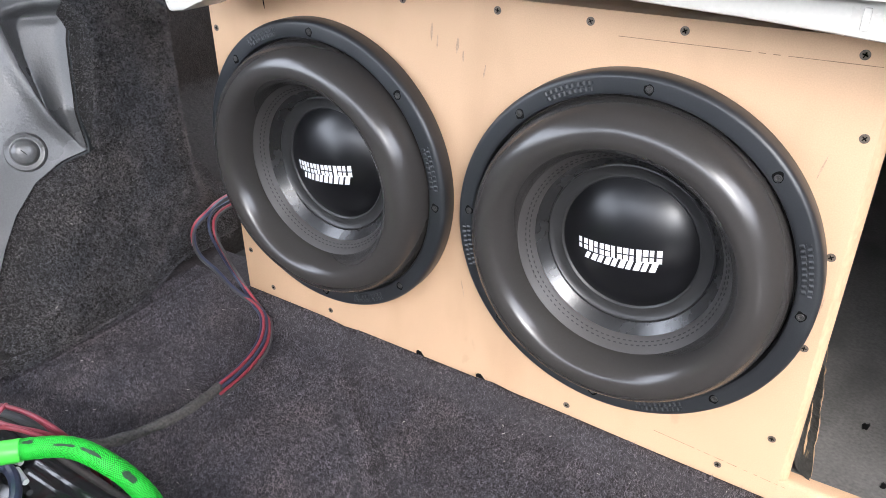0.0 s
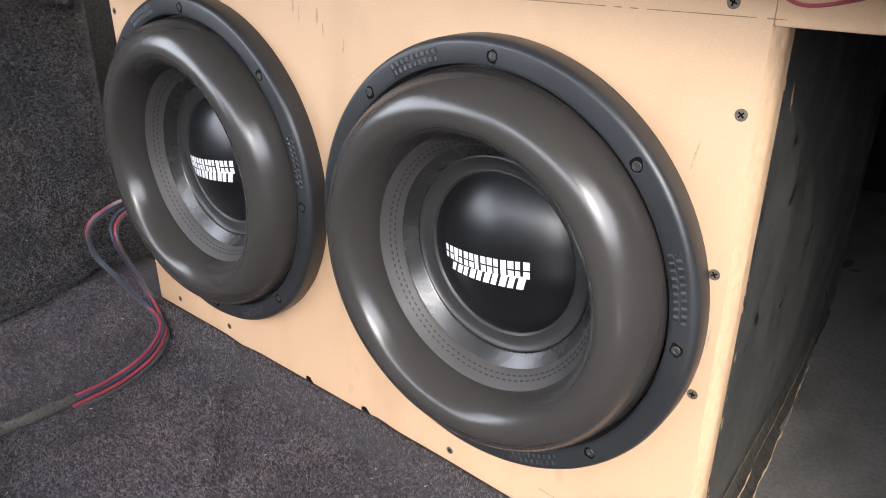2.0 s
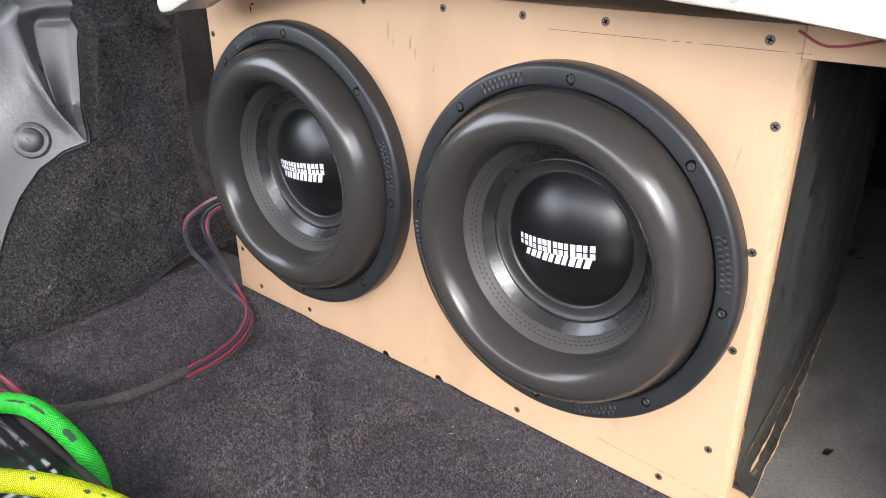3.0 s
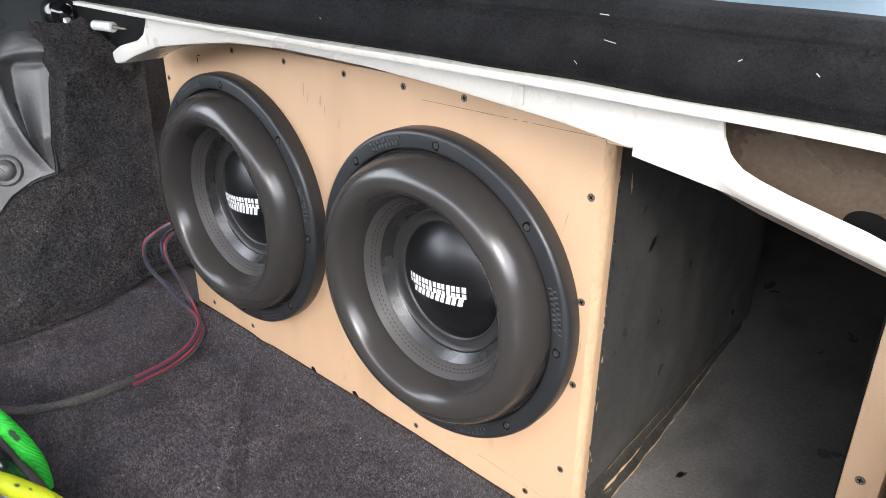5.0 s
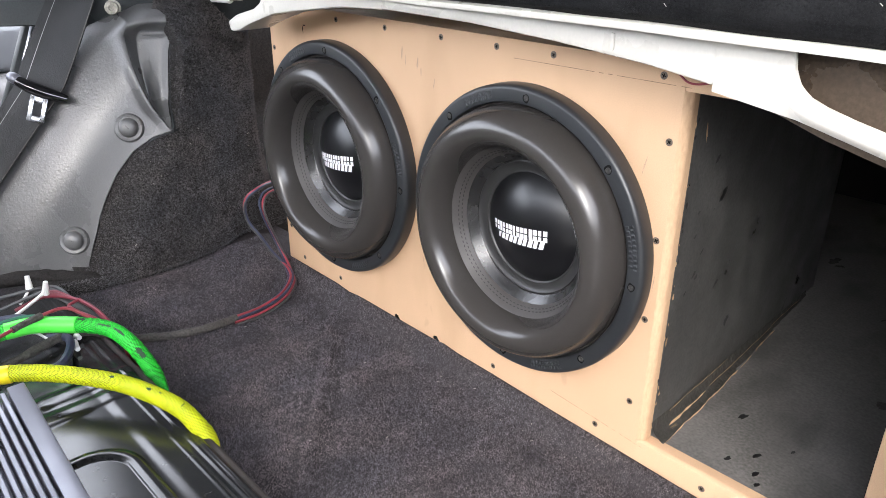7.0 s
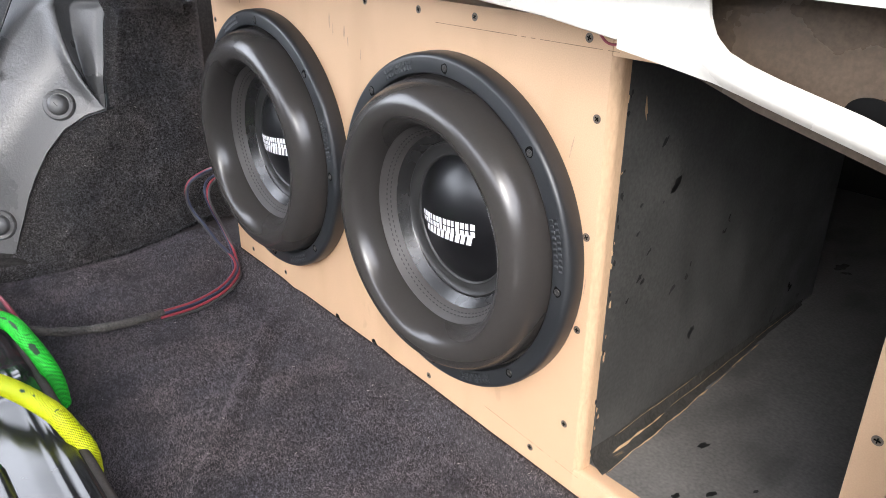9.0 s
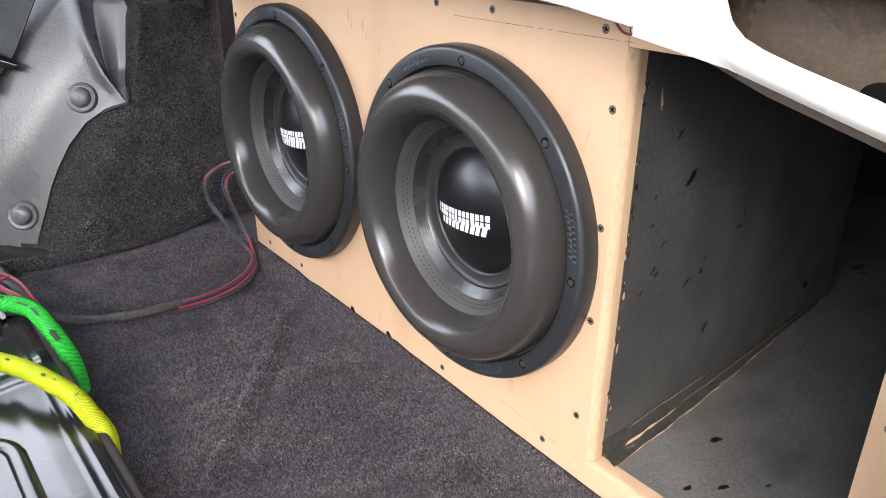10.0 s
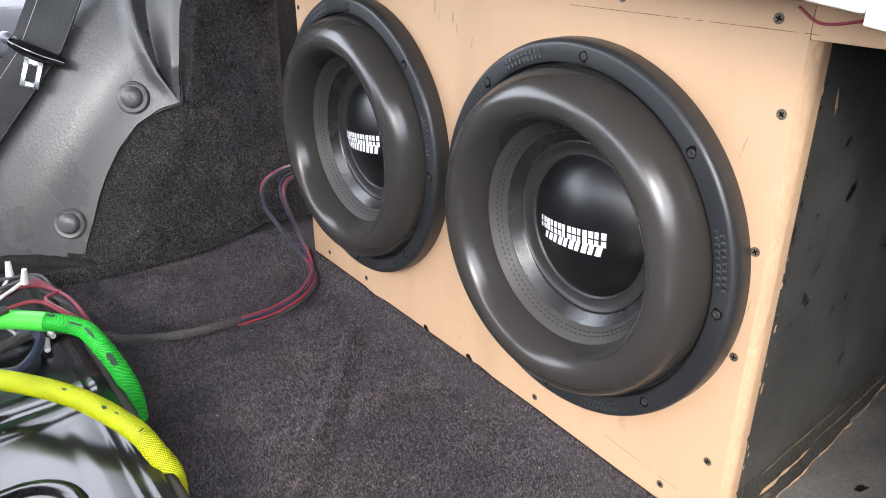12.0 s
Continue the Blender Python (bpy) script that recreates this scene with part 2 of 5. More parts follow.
def slab(points, axis, lo, hi, bevel=0.0, segs=2):
    """A polygon given in the two other axes, drawn out along one axis from lo to hi."""
    bm = bmesh.new()
    n = "xyz".index(axis)

    def place(p, v):
        q = list(p)
        q.insert(n, v)
        return q
    a = [bm.verts.new(place(p, lo)) for p in points]
    b = [bm.verts.new(place(p, hi)) for p in points]
    bm.faces.new(a), bm.faces.new(b)
    for i in range(len(a)):
        j = (i + 1) % len(a)
        bm.faces.new((a[i], a[j], b[j], b[i]))
    bmesh.ops.recalc_face_normals(bm, faces=bm.faces)
    if bevel:
        bmesh.ops.bevel(bm, geom=bm.edges[:], offset=bevel, segments=segs, profile=0.5, affect="EDGES", clamp_overlap=True)
    return bm


def turned(profile, segs=96, closed=False, bm=None, centre=(0, 0, 0)):
    """Turns (radius, height towards -y) round the y axis."""
    bm = bm or bmesh.new()
    rings = []
    for r, d in profile:
        if r < 1e-6:
            rings.append([bm.verts.new((centre[0], centre[1] - d, centre[2]))])
        else:
            rings.append([bm.verts.new((centre[0] + r * math.cos(2 * math.pi * i / segs), centre[1] - d, centre[2] + r * math.sin(2 * math.pi * i / segs)))
                          for i in range(segs)])
    pairs = list(zip(rings, rings[1:]))
    if closed:
        pairs.append((rings[-1], rings[0]))
    for a, b in pairs:
        for i in range(segs):
            j = (i + 1) % segs
            if len(a) == 1:
                bm.faces.new((a[0], b[j], b[i]))
            elif len(b) == 1:
                bm.faces.new((a[i], a[j], b[0]))
            else:
                bm.faces.new((a[i], a[j], b[j], b[i]))
    return bm


def smooth_path(points, steps=10):
    """Points along a Catmull-Rom curve through the given ones."""
    p = [Vector(q) for q in points]
    p = [2 * p[0] - p[1], *p, 2 * p[-1] - p[-2]]
    out = []
    for a, b, c, d in zip(p, p[1:], p[2:], p[3:]):
        for i in range(steps):
            t = i / steps
            out.append(0.5 * (2 * b + (c - a) * t + (2 * a - 5 * b + 4 * c - d) * t * t + (3 * b - a - 3 * c + d) * t ** 3))
    out.append(p[-2])
    return out


def frames_along(path):
    """Two cross directions at every point of a path, carried along without twist."""
    out, side = [], None
    for i, p in enumerate(path):
        ahead = (path[min(i + 1, len(path) - 1)] - path[max(i - 1, 0)]).normalized()
        if side is None:
            side = ahead.orthogonal().normalized()
        side = (side - ahead * side.dot(ahead)).normalized()
        out.append((side.copy(), ahead.cross(side)))
    return out


def tube(points, r, segs=14, steps=10, bm=None, taper=None, wobble=0.0):
    bm = bm or bmesh.new()
    path = smooth_path(points, steps)
    rings = []
    for i, (p, (u, v)) in enumerate(zip(path, frames_along(path))):
        k = r * (taper(i / (len(path) - 1)) if taper else 1)
        k *= 1 + wobble * noise.noise(p * 60)
        rings.append([bm.verts.new(p + k * (math.cos(2 * math.pi * j / segs) * u + math.sin(2 * math.pi * j / segs) * v)) for j in range(segs)])
    for a, b in zip(rings, rings[1:]):
        for j in range(segs):
            bm.faces.new((a[j], a[(j + 1) % segs], b[(j + 1) % segs], b[j]))
    bm.faces.new(rings[0]), bm.faces.new(rings[-1])
    return bm


def braid(points, r, strands=20, pitch=0.030, width=0.00046, steps=14):
    """Crossing ribbons wound both ways round a hose."""
    path = smooth_path(points, steps)
    cross = frames_along(path)
    length = [0.0]
    for a, b in zip(path, path[1:]):
        length.append(length[-1] + (b - a).length)
    verts, faces = [], []
    fine = int(length[-1] / 0.0022)
    grid = np.interp(np.linspace(0, length[-1], fine), length, range(len(path)))
    for wind in (1, -1):
        for s in range(strands):
            start = len(verts)
            for k, g in enumerate(grid):
                i = min(int(g), len(path) - 2)
                f = g - i
                p = path[i].lerp(path[i + 1], f)
                u, v = cross[i][0].lerp(cross[i + 1][0], f), cross[i][1].lerp(cross[i + 1][1], f)
                along = length[-1] * k / (fine - 1)
                turn = 2 * math.pi * (s / strands + wind * along / pitch)
                lift = r * 1.0 + 0.0003 + 0.00016 * math.sin(turn * strands / 2 + s * math.pi) * wind
                for w in (-1, 1):
                    t2 = turn + w * width / r
                    verts.append(p + lift * (math.cos(t2) * u + math.sin(t2) * v))
                if k:
                    a = start + 2 * k
                    faces.append((a - 2, a - 1, a + 1, a))
    me = bpy.data.meshes.new("braid")
    me.from_pydata([tuple(v) for v in verts], [], faces)
    return me


def sheet(nx, ny, place, bm=None):
    """A grid of quads; place(u, v) gives the point for u, v in 0..1."""
    bm = bm or bmesh.new()
    rows = [[bm.verts.new(place(i / nx, j / ny)) for i in range(nx + 1)] for j in range(ny + 1)]
    for j in range(ny):
        for i in range(nx):
            bm.faces.new((rows[j][i], rows[j][i + 1], rows[j + 1][i + 1], rows[j + 1][i]))
    return bm


def thicken(bm, depth):
    bmesh.ops.recalc_face_normals(bm, faces=bm.faces)
    bmesh.ops.solidify(bm, geom=bm.faces[:], thickness=depth)
    return bm


def backed(bm, depth, out):
    """Gives a sheet its thickness behind the side that faces out."""
    bmesh.ops.recalc_face_normals(bm, faces=bm.faces)
    if sum((f.normal for f in bm.faces), Vector()).dot(Vector(out)) < 0:
        bmesh.ops.reverse_faces(bm, faces=bm.faces)
    bmesh.ops.solidify(bm, geom=bm.faces[:], thickness=depth)
    return bm


def ease(a, b, x):
    t = min(1.0, max(0.0, (x - a) / (b - a)))
    return t * t * (3 - 2 * t)


def fibre_material(name, base):
    m = bpy.data.materials.new(name)
    m.use_nodes = True
    n, l = m.node_tree.nodes, m.node_tree.links
    p = n["Principled BSDF"]
    geo, ramp = n.new("ShaderNodeNewGeometry"), n.new("ShaderNodeMapRange")
    co, tuft, wide = n.new("ShaderNodeTexCoord"), n.new("ShaderNodeTexNoise"), n.new("ShaderNodeTexNoise")
    tuft.inputs["Scale"].default_value, tuft.inputs["Detail"].default_value = 300, 5
    wide.inputs["Scale"].default_value, wide.inputs["Detail"].default_value = 22, 6
    add, add2, calm = n.new("ShaderNodeMath"), n.new("ShaderNodeMath"), n.new("ShaderNodeMath")
    calm.operation, calm.inputs[1].default_value = "MULTIPLY", 0.3
    add.operation = add2.operation = "MULTIPLY_ADD"
    add.inputs[1].default_value, add2.inputs[1].default_value = 1.7, 1.1
    l.new(co.outputs["Object"], tuft.inputs["Vector"]), l.new(co.outputs["Object"], wide.inputs["Vector"])
    l.new(tuft.outputs[0], add.inputs[0]), l.new(geo.outputs["Random Per Island"], calm.inputs[0]), l.new(calm.outputs[0], add.inputs[2])
    l.new(wide.outputs[0], add2.inputs[0]), l.new(add.outputs[0], add2.inputs[2])
    ramp.inputs[1].default_value, ramp.inputs[2].default_value = 0.9, 2.2
    ramp.inputs[3].default_value, ramp.inputs[4].default_value = 0.10, 2.1
    mul = n.new("ShaderNodeVectorMath")
    mul.operation = "SCALE"
    dust, tone = n.new("ShaderNodeTexNoise"), n.new("ShaderNodeMix")
    dust.inputs["Scale"].default_value, dust.inputs["Detail"].default_value = 11, 5
    tone.data_type = "RGBA"
    tone.inputs[6].default_value = (base[0] * 0.94, base[1] * 0.97, base[2] * 1.03, 1)
    tone.inputs[7].default_value = (base[0] * 1.06, base[1] * 1.01, base[2] * 0.98, 1)
    spread = n.new("ShaderNodeMapRange")
    spread.inputs[1].default_value, spread.inputs[2].default_value = 0.4, 0.65
    l.new(co.outputs["Object"], dust.inputs["Vector"]), l.new(dust.outputs[0], spread.inputs[0]), l.new(spread.outputs[0], tone.inputs[0])
    l.new(tone.outputs[2], mul.inputs[0])
    l.new(add2.outputs[0], ramp.inputs[0]), l.new(ramp.outputs[0], mul.inputs["Scale"]), l.new(mul.outputs[0], p.inputs["Base Color"])
    p.inputs["Roughness"].default_value, p.inputs["Specular IOR Level"].default_value = 0.9, 0.08
    return m


def nap(name, count, spot, length, half, material, label, seed, tuft=0.0034):
    """Short leaning carpet fibres, one triangle each; spot(a, b) gives place and outward direction for two random numbers."""
    rng = np.random.default_rng(seed)
    picks = rng.random((count, 2))
    places, outs = np.empty((count, 3)), np.empty((count, 3))
    for i, (a, c) in enumerate(picks):
        places[i], outs[i] = spot(a, c)
    lean = rng.normal(0, 0.75, (count, 3))
    lean[:, :2] += np.stack([np.sin(places[:, 0] * 19 + places[:, 1] * 7), np.cos(places[:, 1] * 23)], 1) * 0.35
    # neighbouring fibres lean together into small tufts of uneven height
    cell = np.floor(places / tuft)
    h = np.stack([np.sin(cell @ np.array(k)) * 43758.5453 % 1.0 for k in ((12.9898, 78.233, 37.719), (39.346, 11.135, 83.155), (73.156, 52.235, 9.151))], 1)
    lean += ((cell + 0.2 + 0.6 * h) * tuft - places) / length * 0.55
    tip = outs + lean
    tip /= np.linalg.norm(tip, axis=1)[:, None]
    side = np.cross(tip, rng.normal(0, 1, (count, 3)))
    side /= np.linalg.norm(side, axis=1)[:, None]
    reach = length * (0.35 + 0.75 * rng.random((count, 1)) + 0.55 * h[:, :1])
    verts = np.stack([places - side * half, places + side * half, places + tip * reach], 1).reshape(-1, 3)
    me = bpy.data.meshes.new(name)
    me.from_pydata(verts.tolist(), [], np.arange(3 * count).reshape(-1, 3).tolist())
    me.materials.append(material)
    return tagged(new(name, me), label, "carpet pile", kind="stuff")


# ---- the trunk: floor, side walls, closing walls ----
FOOT_X, FOOT_Z = (-0.70, -0.645, -0.41, -0.30, -0.20, -0.10, 0.0, 0.06, 0.25), (0.004, 0.002, -0.0025, -0.0042, -0.0065, -0.0108, -0.0140, -0.0162, -0.021)


def floor_height(x, y):
    z = -0.025 - 0.007 * ease(-0.25, 0.05, x) + 0.029 * ease(-0.53, -0.70, x) + 0.004 * ease(-0.66, -0.70, x)
    foot = float(np.interp(x, FOOT_X, FOOT_Z))                   # drawn up along the foot of the box
    z += (max(foot, z) - z) * ease(-0.036, -0.006, y) - 0.005 * ease(-0.006, 0.0, y)
    z -= 0.004 * ease(-0.699, -0.704, x)
    z += (0.0035 * noise.noise(Vector((x * 7, y * 7, 0))) + 0.0022 * noise.noise(Vector((x * 22, y * 22, 3))) + 0.0008 * noise.noise(Vector((x * 60, y * 60, 6)))) * ease(-0.005, -0.04, y)
    off = (x + 0.445) * 0.654 + (y + 0.065) * 0.757
    z += 0.0065 * math.exp(-(off / 0.008) ** 2) * ease(-0.02, -0.08, y) - 0.003 * math.exp(-((off - 0.022) / 0.010) ** 2)
    z += 0.0025 * math.exp(-((x + 0.28 - 0.35 * y) / 0.014) ** 2)
    return z


single("floor", thicken(sheet(150, 90, lambda u, v: (-0.86 + 1.7 * u, -0.42 + 0.47 * v, floor_height(-0.86 + 1.7 * u, -0.42 + 0.47 * v))), 0.01),
               CARPET, "dark charcoal carpet on the trunk floor, worn and linty", "floor", kind="structure", smooth=80)


EDGE = [(-0.098, 0.362), (-0.108, 0.345), (-0.116, 0.324), (-0.128, 0.27), (-0.142, 0.219), (-0.165, 0.212), (-0.193, 0.194), (-0.219, 0.165), (-0.239, 0.134), (-0.252, 0.11), (-0.263, 0.085), (-0.275, 0.06), (-0.287, 0.032)]
EDGE_Z = [p[1] for p in EDGE][::-1]
EDGE_Y = [p[0] for p in EDGE][::-1]


def trim_x(y, z, off=0.0):
    return -0.532 + off + 0.664 * y - 0.385 * z


def side_x(y, z):
    """The carpeted wheel-arch wall: bulging beside the seat, falling back behind the box."""
    x = -0.702 - 0.03 * ease(-0.22, -0.34, y) - 0.022 * ease(-0.15, 0.02, y) - 0.033 * ease(-0.15, 0.02, y) * ease(0.12, 0.03, z)
    x -= 0.010 * ease(0.016, 0.006, z) * ease(-0.30, -0.24, y)    # undercut at the foot
    x += 0.006 * noise.noise(Vector((y * 9, z * 9, 5))) + 0.0015 * noise.noise(Vector((y * 40, z * 40, 1)))
    edge = float(np.interp(z, EDGE_Z, EDGE_Y))
    x -= (0.008 * ease(-0.10, 0.0, y) + 0.20 * ease(0.004, 0.095, y)) * ease(0.04, 0.18, z)     # rounds away to the black sheet that stands for shade beside the box
    if z > 0.028:
        gap = ease(0.205, 0.225, z)
        steep = ease(edge + 0.011, edge + 0.004, y)
        gentle = ease(edge + 0.075, edge - 0.003, y) * ease(0.0, 0.06, z)
        x += (trim_x(y, z, -0.007 - 0.033 * gap) - x) * (steep * gap + gentle * (1 - gap))
    return x


bm = sheet(220, 140, lambda u, v: (side_x(-0.36 + 0.9 * u, -0.03 + 0.43 * v), -0.36 + 0.9 * u, -0.03 + 0.43 * v))
bmesh.ops.delete(bm, geom=[v for v in bm.verts if v.co.z > 0.034 and v.co.y < float(np.interp(v.co.z, EDGE_Z, EDGE_Y)) - 0.016], context="VERTS")
bmesh.ops.delete(bm, geom=[v for v in bm.verts if v.co.z > 0.342 and v.co.y > -0.118], context="VERTS")
single("wall_left", backed(bm, 0.012, (1, 0, 0)), CARPET_SIDE, "black moulded carpet over the wheel arch, darkened for side shade", "wall", kind="structure", smooth=80)

single("carpet_roll", tube([(trim_x(y, 0.028, 0.003), y, 0.028 - 0.004 * math.sin(y * 40)) for y in (-0.62, -0.54, -0.46, -0.40, -0.35, -0.31, -0.285)] + [(-0.722, -0.27, 0.018)], 0.011, 14, wobble=0.25), CARPET_SIDE,
       "rolled black carpet edge under the side trim", "carpet", smooth=80)

# carpet drawn up over the arch, with a peak beside the latch
def fold_place(u, v):
    """From the top of the arch wall up to the drawn-up edge, with a loose corner over the cavity."""
    tip = Vector((-0.688, -0.022, 0.336))
    foot_y = -0.114 + 0.085 * min(1.0, u / 0.85)
    low = Vector((side_x(foot_y, 0.334), foot_y, 0.334)).lerp(tip, ease(0.7, 1.0, u))
    high = Vector((-0.770, -0.106, 0.403)).lerp(Vector((-0.722, -0.062, 0.406)), ease(0.0, 0.68, u))
    high.z -= 0.007 * math.sin(math.pi * min(1.0, u / 0.68))
    high = high.lerp(tip + Vector((-0.002, 0.002, 0.010)), ease(0.62, 1.0, u))
    p = low.lerp(high, v)
    p += Vector((0.8, -0.55, 0.2)) * (0.009 * math.sin(math.pi * v) * (1 - 0.5 * ease(0.6, 1.0, u)) + 0.002 * math.sin(math.pi * v) * noise.noise(Vector((u * 5, v * 4, 2))))
    return p


bm = sheet(40, 30, fold_place)
backed(bm, 0.006, (0.8, -0.55, 0.2))
single("carpet_fold", bm, CARPET_SIDE, "black carpet edge drawn up over the wheel arch", "carpet", smooth=80)

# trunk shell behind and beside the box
# added black sheet: paints the shade in the gap beside the box
single("wall_shade_sheet", box((-0.958, -0.055, -0.05), (-0.945, 0.60, 0.405), 0.002), SHADE_BLACK, "matt black sheet standing for the shade beside the box", "wall", kind="structure")
single("wall_back", box((-0.95, 0.99, -0.05), (0.95, 1.02, 0.44)), BLACK_PLASTIC, "dark rear wall of the trunk", "wall", kind="structure")
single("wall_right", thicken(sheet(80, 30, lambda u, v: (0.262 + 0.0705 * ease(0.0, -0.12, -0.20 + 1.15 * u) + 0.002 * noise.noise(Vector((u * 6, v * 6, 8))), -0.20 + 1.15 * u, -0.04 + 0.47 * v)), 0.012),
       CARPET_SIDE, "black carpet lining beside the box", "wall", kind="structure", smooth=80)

# torn carpet flap that hangs over the end of the white rail
def flap_place(u, v):
    return (0.233 + 0.11 * u + 0.022 * v * (1 - u) + 0.004 * noise.noise(Vector((v * 9, 0, 1))),
            -0.083 - 0.02 * u + 0.006 * noise.noise(Vector((u * 5, v * 5, 4))),
            0.353 - 0.010 * u + 0.078 * v - 0.008 * math.sin(3 * u) + 0.004 * noise.noise(Vector((u * 12, v * 3, 1))))


bm = sheet(24, 18, flap_place)
backed(bm, 0.008, (0.1, -1, 0.1))
single("carpet_flap", bm, CARPET_SIDE, "loose flap of black carpet hanging over the white rail end", "carpet", smooth=80)

# ---- subwoofer box ----
BX0, BX1, BZ0, BZ1 = -0.643, 0.243, -0.03, 0.393
PX0, PX1, PZ0, PZ1 = 0.0155, 0.218, 0.008, 0.372
enclosure = thing("subwoofer_box", "raw tan fibreboard subwoofer box with a black-painted slot port", "speaker box")
SUBS = ((-0.1558, 0.1945), (-0.4890, 0.1985))



# front board with two round holes, each bridged to its outline
def board_with_holes(x0, x1, z0, z1, holes, radius, y0, y1):
    """A front board made of one quad patch a hole, each ring joined to its rectangle."""
    bm = bmesh.new()
    cuts = [x0] + [(a[0] + b[0]) / 2 for a, b in zip(holes, holes[1:])] + [x1]
    n = 64
    for (cx, cz), a, b in zip(holes, cuts, cuts[1:]):
        ring, rim = [], []
        for i in range(n):
            t = 2 * math.pi * (i + 0.5) / n
            c, s = math.cos(t), math.sin(t)
            reach = min(((b - cx) if c > 0 else (a - cx)) / c, ((z1 - cz) if s > 0 else (z0 - cz)) / s)
            ring.append((cx + radius * c, cz + radius * s))
            rim.append((cx + reach * c, cz + reach * s))
        corners = [(b, z1), (a, z1), (a, z0), (b, z0)]
        for y in (y0, y1):
            r = [bm.verts.new((p[0], y, p[1])) for p in ring]
            o = [bm.verts.new((p[0], y, p[1])) for p in rim]
            for i in range(n):
                j = (i + 1) % n
                bm.faces.new((r[i], r[j], o[j], o[i]))
                for q in corners:
                    p0, p1 = rim[i], rim[j]
                    on_two = abs(p0[0] - p1[0]) > 1e-6 and abs(p0[1] - p1[1]) > 1e-6
                    near = min(abs(p0[0] - q[0]), abs(p1[0] - q[0])) < 1e-6 and min(abs(p0[1] - q[1]), abs(p1[1] - q[1])) < 1e-6
                    if on_two and near:
                        bm.faces.new((o[i], o[j], bm.verts.new((q[0], y, q[1]))))
    # rim of the board
    for p, q in (((x0, z0), (x1, z0)), ((x1, z0), (x1, z1)), ((x1, z1), (x0, z1)), ((x0, z1), (x0, z0))):
        vs = [bm.verts.new(w) for w in ((p[0], y0, p[1]), (q[0], y0, q[1]), (q[0], y1, q[1]), (p[0], y1, p[1]))]
        bm.faces.new(vs)
    bmesh.ops.remove_doubles(bm, verts=bm.verts, dist=1e-5)
    return bm


part("front_board", board_with_holes(BX0, PX0 - 0.0064, -0.030, BZ1 - 0.0, [SUBS[1], SUBS[0]], 0.139, 0.0, 0.019), MDF, enclosure)
# rounded lip of the port's left edge and floor edge
lip = [(PX0 - 0.0064, 0.0)] + [(PX0 - 0.0065 + 0.0065 * math.sin(a), 0.0065 - 0.0065 * math.cos(a)) for a in (0.0, 0.25, 0.5, 0.75, 1.0, 1.25, math.pi / 2)] + [(PX0, 0.0135), (PX0 - 0.0075, 0.0135)]


def lip_place(u, v):
    """A rounded-over, roughly torn edge."""
    a, z = 0.5 * math.pi * min(1.0, u / 0.7), PZ0 + (PZ1 - PZ0) * v
    r = 0.0065 - (0.0008 + 0.0007 * noise.noise(Vector((u * 2, z * 160, 3))) + 0.0006 * noise.noise(Vector((u * 4, z * 500, 8)))) * math.sin(math.pi * min(1.0, u / 0.7))
    return (PX0 - 0.0065 + r * math.sin(a) + 0.0003 * u, 0.0065 - r * math.cos(a) + 0.0085 * max(0.0, u - 0.7) / 0.3, z)


bm = slab(lip, "z", PZ0, PZ1)
for v in bm.verts:
    if v.co.y < 0.012:
        v.co.y, v.co.x = v.co.y + 0.0030, min(v.co.x, PX0 - 0.0034)
part("port_lip", bm, PORT, enclosure, "black-painted inner edge", smooth=5)
part("torn_edge", sheet(14, 240, lip_place), MDF_TORN, enclosure, "rough brown torn fibreboard edge", smooth=80)
sill = [(0.0, BZ0), (0.0, PZ0 - 0.005), (0.0008, PZ0 - 0.002), (0.003, PZ0 - 0.0004), (0.006, PZ0), (0.0165, PZ0), (0.0165, BZ0)]
part("bottom_board", slab(sill, "x", PX0 - 0.0064, BX1), MDF, enclosure)
part("top_board", box((PX0 - 0.0064, 0.0, PZ1), (BX1, 0.022, BZ1), 0.0012), MDF, enclosure)
part("roof_board", box((BX0, 0.019, BZ1 - 0.019), (BX1, 0.96, BZ1), 0.001), MDF, enclosure)
part("side_board", box((BX0, 0.019, BZ0), (BX0 + 0.019, 0.96, BZ1 - 0.019), 0.001), MDF, enclosure)
part("end_board", box((PX1, 0.0, PZ0), (BX1, 0.96, PZ1), 0.0025), MDF, enclosure)
# painted port
part("port_wall", slab([(PX0, 0.0135), (-0.0118, 0.50), (-0.028, 0.50), (PX0 - 0.018, 0.0135)], "z", PZ0 - 0.004, PZ1), PORT, enclosure, "black-painted inner wall of the port")
part("port_floor", slab([(0.0165, PZ0 - 0.0005), (0.95, PZ0 - 0.008), (0.95, PZ0 - 0.03), (0.0165, PZ0 - 0.022)], "x", -0.50, PX1), PORT_DUST, enclosure, "dusty black-painted floor of the port, paler for the light on it")
# deep faces coloured blacker than the port wall to paint in the shade
part("port_ceiling", box((-0.50, 0.022, PZ1 - 0.003), (PX1, 0.95, PZ1 - 0.0005)), SHADE_BLACK, enclosure, "black-painted roof of the port, darkened for depth shade")
part("port_lining", box((PX1 - 0.004, 0.022, PZ0 - 0.02), (PX1 - 0.0005, 0.95, PZ1 - 0.003)), SHADE_BLACK, enclosure, "black-painted side of the port, darkened for depth shade")
part("port_back", box((-0.5, 0.95, PZ0 - 0.03), (PX1, 0.96, PZ1)), SHADE_BLACK, enclosure, "black-painted back of the port, darkened for depth shade")
part("inner_divider", box((-0.48, 0.50, PZ0 - 0.03), (-0.0295, 0.51, PZ1)), SHADE_BLACK, enclosure)


